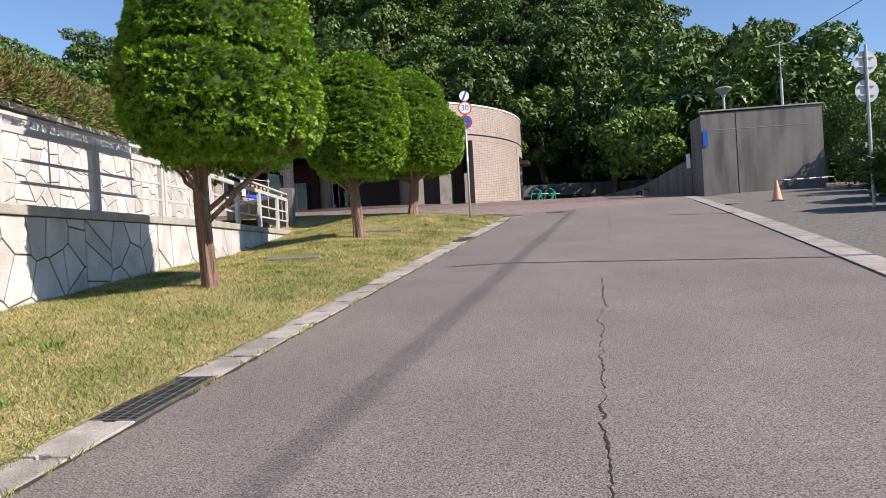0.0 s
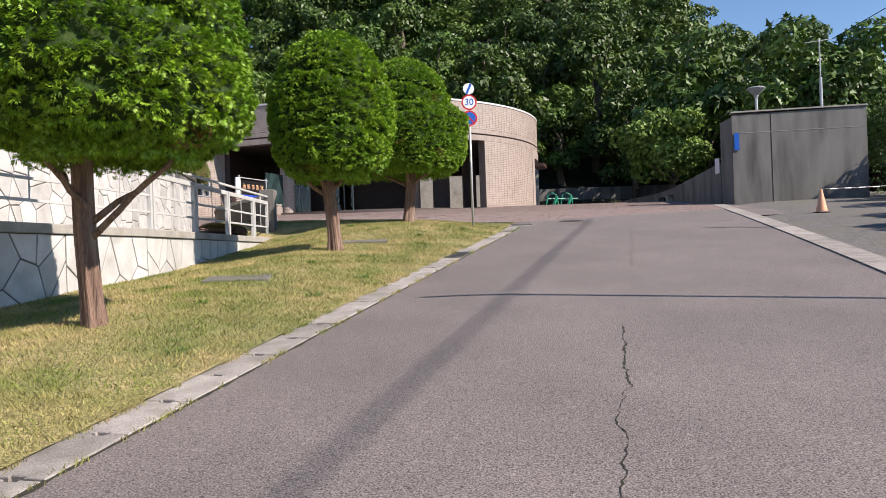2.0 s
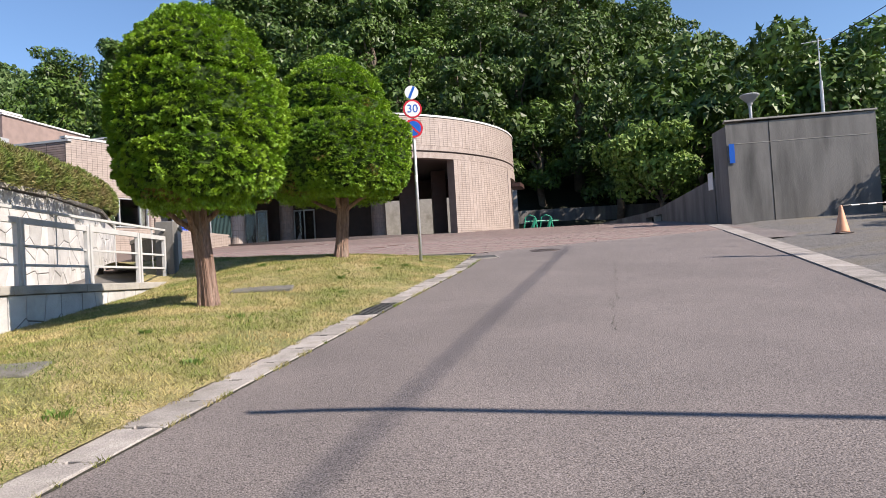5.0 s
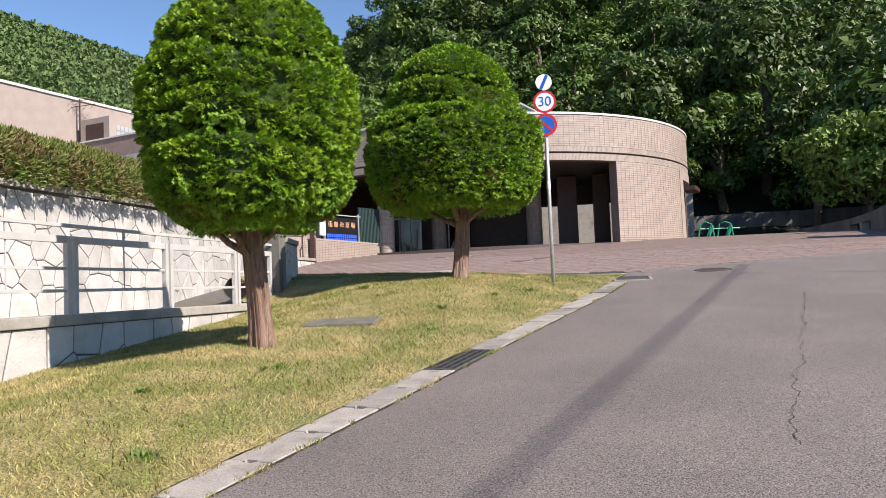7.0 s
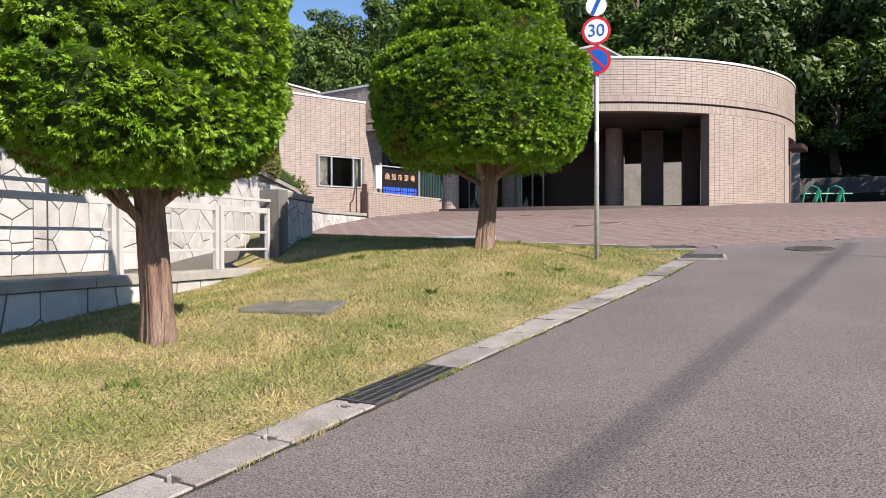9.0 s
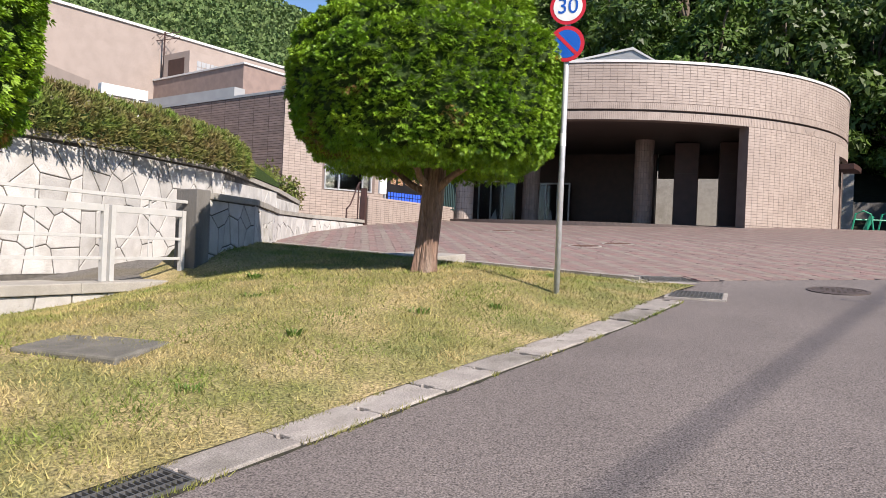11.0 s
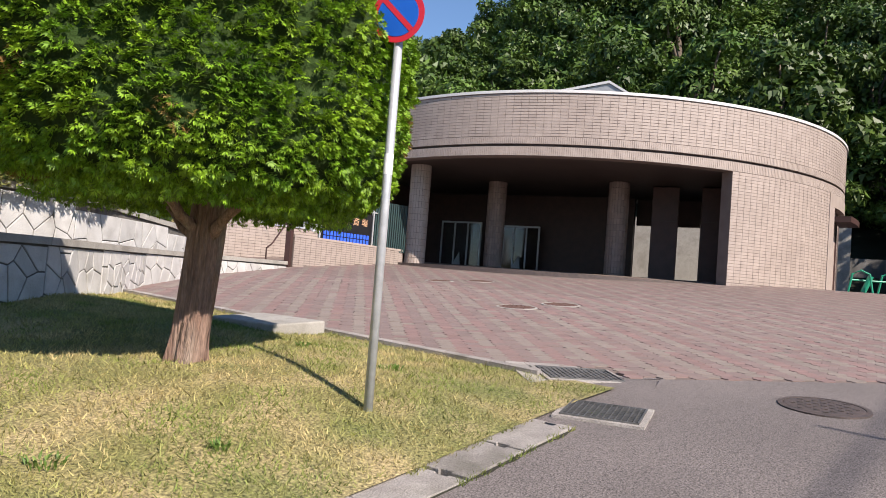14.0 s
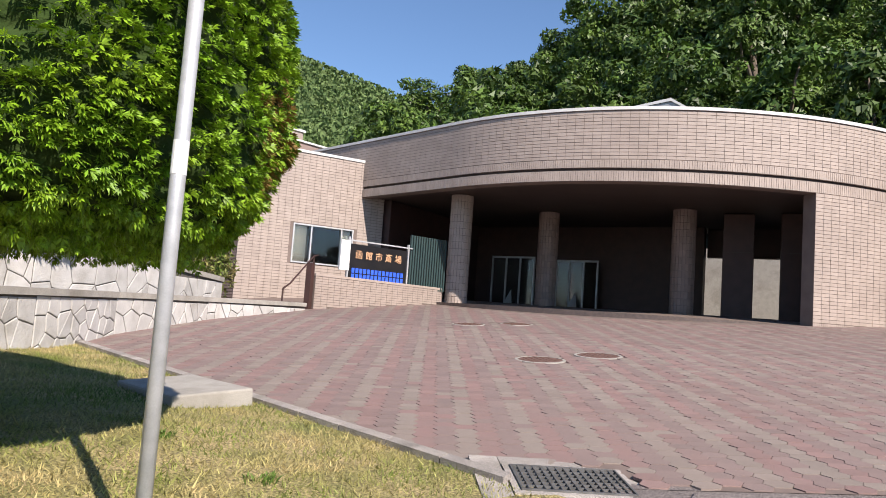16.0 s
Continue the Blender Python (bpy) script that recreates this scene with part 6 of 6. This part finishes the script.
def tuft(x, y, z, h, n, seed, material, spread=0.06):
    """A tuft of blades or leaves."""
    r = random.Random(seed)
    m = Mesh()
    for _ in range(n):
        a, q = r.uniform(0, 6.28), spread * math.sqrt(r.random())
        px, py = x + q * math.cos(a), y + q * math.sin(a)
        hh, w = h * r.uniform(0.5, 1.2), h * r.uniform(0.08, 0.16)
        b = a + r.uniform(-1, 1)
        l = hh * r.uniform(0.4, 1.1)
        tx, ty = px + l * math.cos(b), py + l * math.sin(b)
        s, c = math.sin(b), math.cos(b)
        mx, my = px + l * 0.45 * c, py + l * 0.45 * s
        m.add([(px, py, z - 0.01), (mx - w * s, my + w * c, z + hh * 0.6), (tx, ty, z + hh * 0.85), (mx + w * s, my - w * c, z + hh * 0.6)], [(0, 1, 2, 3)])
    return m


rw = random.Random(55)
for k, (x, y) in enumerate(((-2.6, 7.2), (-1.9, 8.8), (-3.4, 6.4), (-2.4, 10.9), (-1.3, 11.6), (-4.25, 11.3), (-4.2, 13.6), (-4.3, 9.6), (-0.9, 13.2), (-1.9, 14.6), (-0.2, 17.9), (-1.2, 15.6), (-2.9, 15.2),
                          (0.1, 20.6), (-1.6, 20.2), (0.6, 21.4), (-0.4, 19.3), (-2.2, 21.0), (-0.7, 24.0), (0.4, 23.8), (-3.1, 17.9), (-3.3, 12.1), (2.3, 23.95), (-2.95, 4.9))):
    single("weed", tuft(x, y, lawn_z(x, y) if x < kerb_x(y) - 0.4 else gz(x, y) - 0.03, rw.uniform(0.04, 0.085), 40, k, WEED, rw.uniform(0.05, 0.12)), WEED, "small broad-leaved weed in the lawn", "weed", "weeds in the lawn")
edge_v, edge_f = [], []
for k in range(15000):
    y = rw.uniform(2.5, 23.4)
    if noise.noise((y * 2.1, 4, 0)) + 0.5 * noise.noise((y * 7, 9, 0)) < 0.05:
        continue
    side_ = rw.random()
    x = kerb_x(y) + rw.gauss(0.005, 0.016) if side_ < 0.3 else kerb_x(y) - 0.345 + rw.gauss(0, 0.03)
    z = gz(x, y)
    hh, a, w = rw.uniform(0.012, 0.04), rw.uniform(0, 6.28), 0.004
    l = hh * rw.uniform(0.3, 1.4)
    i0 = len(edge_v)
    edge_v += [(x - w, y, z - 0.01), (x + w, y, z - 0.01), (x + l * math.cos(a), y + l * math.sin(a), z + hh)]
    edge_f.append((i0, i0 + 1, i0 + 2))
me = bpy.data.meshes.new("edge_grass")
me.from_pydata(edge_v, [], edge_f)
me.materials.append(GRASS)
tagged(new("edge_grass", me), "thin grass and moss growing along the gutter joints", "grass", kind="stuff")
soil = Mesh()
for k in range(460):
    y = 2.5 + k * 0.0455
    a0, a1 = kerb_x(y) - 0.006 - 0.012 * abs(noise.noise((y * 5, 1, 1))), kerb_x(y) + 0.012 + 0.045 * abs(noise.noise((y * 3.3, 8, 2)))
    soil.v += [(a0, y, gz(a0, y) + 0.0), (a1, y, gz(a1, y) - 0.008)]
soil.f = [(2 * k, 2 * k + 1, 2 * k + 3, 2 * k + 2) for k in range(459)]
soil.s = [0] * 459
single("joint_dirt", soil, TAR, "dark dirt and broken asphalt along the gutter", "dirt")
for k, (x, y, w, h_) in enumerate(((-11.9, 34.6, 1.0, 1.5), (-12.6, 33.4, 1.2, 1.9), (-13.2, 35.3, 1.1, 2.2))):
    bush(x, y, 3.5, w, w, h_, 140 + k, "loose yellow-green shrub against the wing wall", 500, 0.13, HEDGE)
# straw clippings
cl_v, cl_f = [], []
for k in range(1600):
    y = rw.uniform(3, 25)
    x = kerb_x(y) - 0.36 - abs(rw.gauss(0, 1.1))
    if x < WX + 0.1 or y > border_y(x) - 0.1:
        continue
    z, a, l, w = lawn_z(x, y) + rw.uniform(0.015, 0.035), rw.uniform(0, 6.28), rw.uniform(0.03, 0.13), 0.002
    i0 = len(cl_v)
    dx, dy = math.cos(a), math.sin(a)
    cl_v += [(x - w * dy, y + w * dx, z), (x + w * dy, y - w * dx, z), (x + l * dx, y + l * dy, z + rw.uniform(-0.006, 0.01))]
    cl_f.append((i0, i0 + 1, i0 + 2))
me = bpy.data.meshes.new("clippings")
me.from_pydata(cl_v, [], cl_f)
me.materials.append(STRAW)
tagged(new("clippings", me), "dry straw clippings lying on the lawn", "clippings", kind="stuff")

# ---- stones of the garden walls ----
for i in range(9):
    stone_face(low_wall, (wall_x(22.5 - (i + 1) * 2.04), 22.5 - (i + 1) * 2.04), (wall_x(22.5 - i * 2.04), 22.5 - i * 2.04), 0.5 if i > 2 else 1.0, WTOP, 0.5, 200 + i, gz)
for (a, b), k in zip(zip(UP, UP[1:]), range(6)):
    L = math.hypot(b[0] - a[0], b[1] - a[1])
    nseg = max(1, round(L / 3.2))
    for s in range(nseg):
        p = (a[0] + (b[0] - a[0]) * s / nseg, a[1] + (b[1] - a[1]) * s / nseg)
        q = (a[0] + (b[0] - a[0]) * (s + 1) / nseg, a[1] + (b[1] - a[1]) * (s + 1) / nseg)
        if q[1] > 5:
            stone_face(upper_wall, p, q, 2.05, min(upper_top(p[1]), upper_top(q[1])), 0.5, 300 + 10 * k + s)
for (a, b), k in zip(zip(BP, BP[1:]), range(5)):
    stone_face(bend, a, b, gz(*a) - 0.1, min(bend_top(a[1]), bend_top(b[1])), 0.36, 400 + k, gz)

# ---- block paving of the forecourt ----
SD = Vector((-0.5153, 0.857))                # the way the coloured stripes run
SP = Vector((0.857, 0.5153))
PW, PLN = 0.175, 0.16


SUMP_O = (Vector(SUMP_C[1]) + Vector(SUMP_C[2])) / 2
SUMP_U = (Vector(SUMP_C[1]) - Vector(SUMP_C[0])).normalized()
SUMP_V = Vector((-SUMP_U.y, SUMP_U.x))
# the asphalt's trimmed edge against the blocks
m = Mesh()
n = 40
for i in range(n + 1):
    x = 2.3 + (11.4 - 2.3) * i / n
    for dy in (-0.5, -0.02, 0.03):
        m.v.append((x + 0.2, yard_y(x) + dy, gz(x, yard_y(x) + dy) + (0.007 if dy > -0.4 else -0.02)))
m.f = [(3 * i + k, 3 * i + 3 + k, 3 * i + 4 + k, 3 * i + 1 + k) for i in range(n) for k in range(2)]
m.s = [0] * len(m.f)
single("road_edge", m, ASPHALT, "asphalt trimmed straight along the block paving", "road", kind="structure")


def paving():
    near, rest = {0: [], 1: [], 2: []}, {0: Mesh(), 1: Mesh(), 2: Mesh()}
    r = random.Random(31)
    def inside(x, y):
        return y > border_y(x) + 0.08 and y > yard_y(x) + 0.02 and x > -9.5 and math.hypot(x - CX, y - CY) > R + 0.02 and x < 11.4 and y < 47 and (y < 40.0 + (-7.0 - x) * 0.29 or x > -7)
    for i in range(-30, 240):
        for j in range(40, 420):
            c = SP * (i * PW - 5.0) + SD * (j * PLN + (0.08 if i % 2 else 0) - 5)
            x, y = c.x, c.y
            if not inside(x, y):
                continue
            if abs((c - SUMP_O).dot(SUMP_U)) < 0.5 and abs((c - SUMP_O).dot(SUMP_V)) < 0.45 or any(math.hypot(x - px, y - py) < 0.42 for px, py in ((-0.83, 30.85), (-0.31, 31.95), (-4.45, 35.25), (-3.7, 36.2))):
                continue
            kind = (1, 0, 2)[i % 3]
            if r.random() < 0.14:
                kind = r.randrange(3)
            w, l, h = PW / 2 - 0.002, PLN / 2 - 0.002, r.uniform(-0.003, 0.003)
            e = 0.022
            q = [c - SP * (w - e) - SD * l, c + SP * (w - e) - SD * l, c + SP * (w + e), c + SP * (w - e) + SD * l, c - SP * (w - e) + SD * l, c - SP * (w + e)]
            z = [gz(p.x, p.y) + h for p in q]
            top = [(p.x, p.y, zz) for p, zz in zip(q, z)]
            low = [(p.x, p.y, zz - 0.02) for p, zz in zip(q, z)]
            if math.hypot(x - 1.0, y - 26.3) < 1.15 and len(near[kind]) < 100:
                part("paver", Mesh().add(top + low, [(0, 1, 2, 3, 4, 5)] + [(k, k + 6, (k + 1) % 6 + 6, (k + 1) % 6) for k in range(6)]), (PAVER, PAVER_T, PAVER_G)[kind], forecourt)
                near[kind].append(1)
            elif y < 34:
                rest[kind].add(top + low, [(0, 1, 2, 3, 4, 5)] + [(k, k + 6, (k + 1) % 6 + 6, (k + 1) % 6) for k in range(6)])
            else:
                rest[kind].add(top, [(0, 1, 2, 3, 4, 5)])
    for k in range(3):
        tagged(part("pavers", rest[k], (PAVER, PAVER_T, PAVER_G)[k], forecourt), kind="stuff")


forecourt = thing("forecourt_paving", (0, 30, 2.9), "red, tan and brown interlocking block paving in stripes", "pavement", kind="structure")
paving()
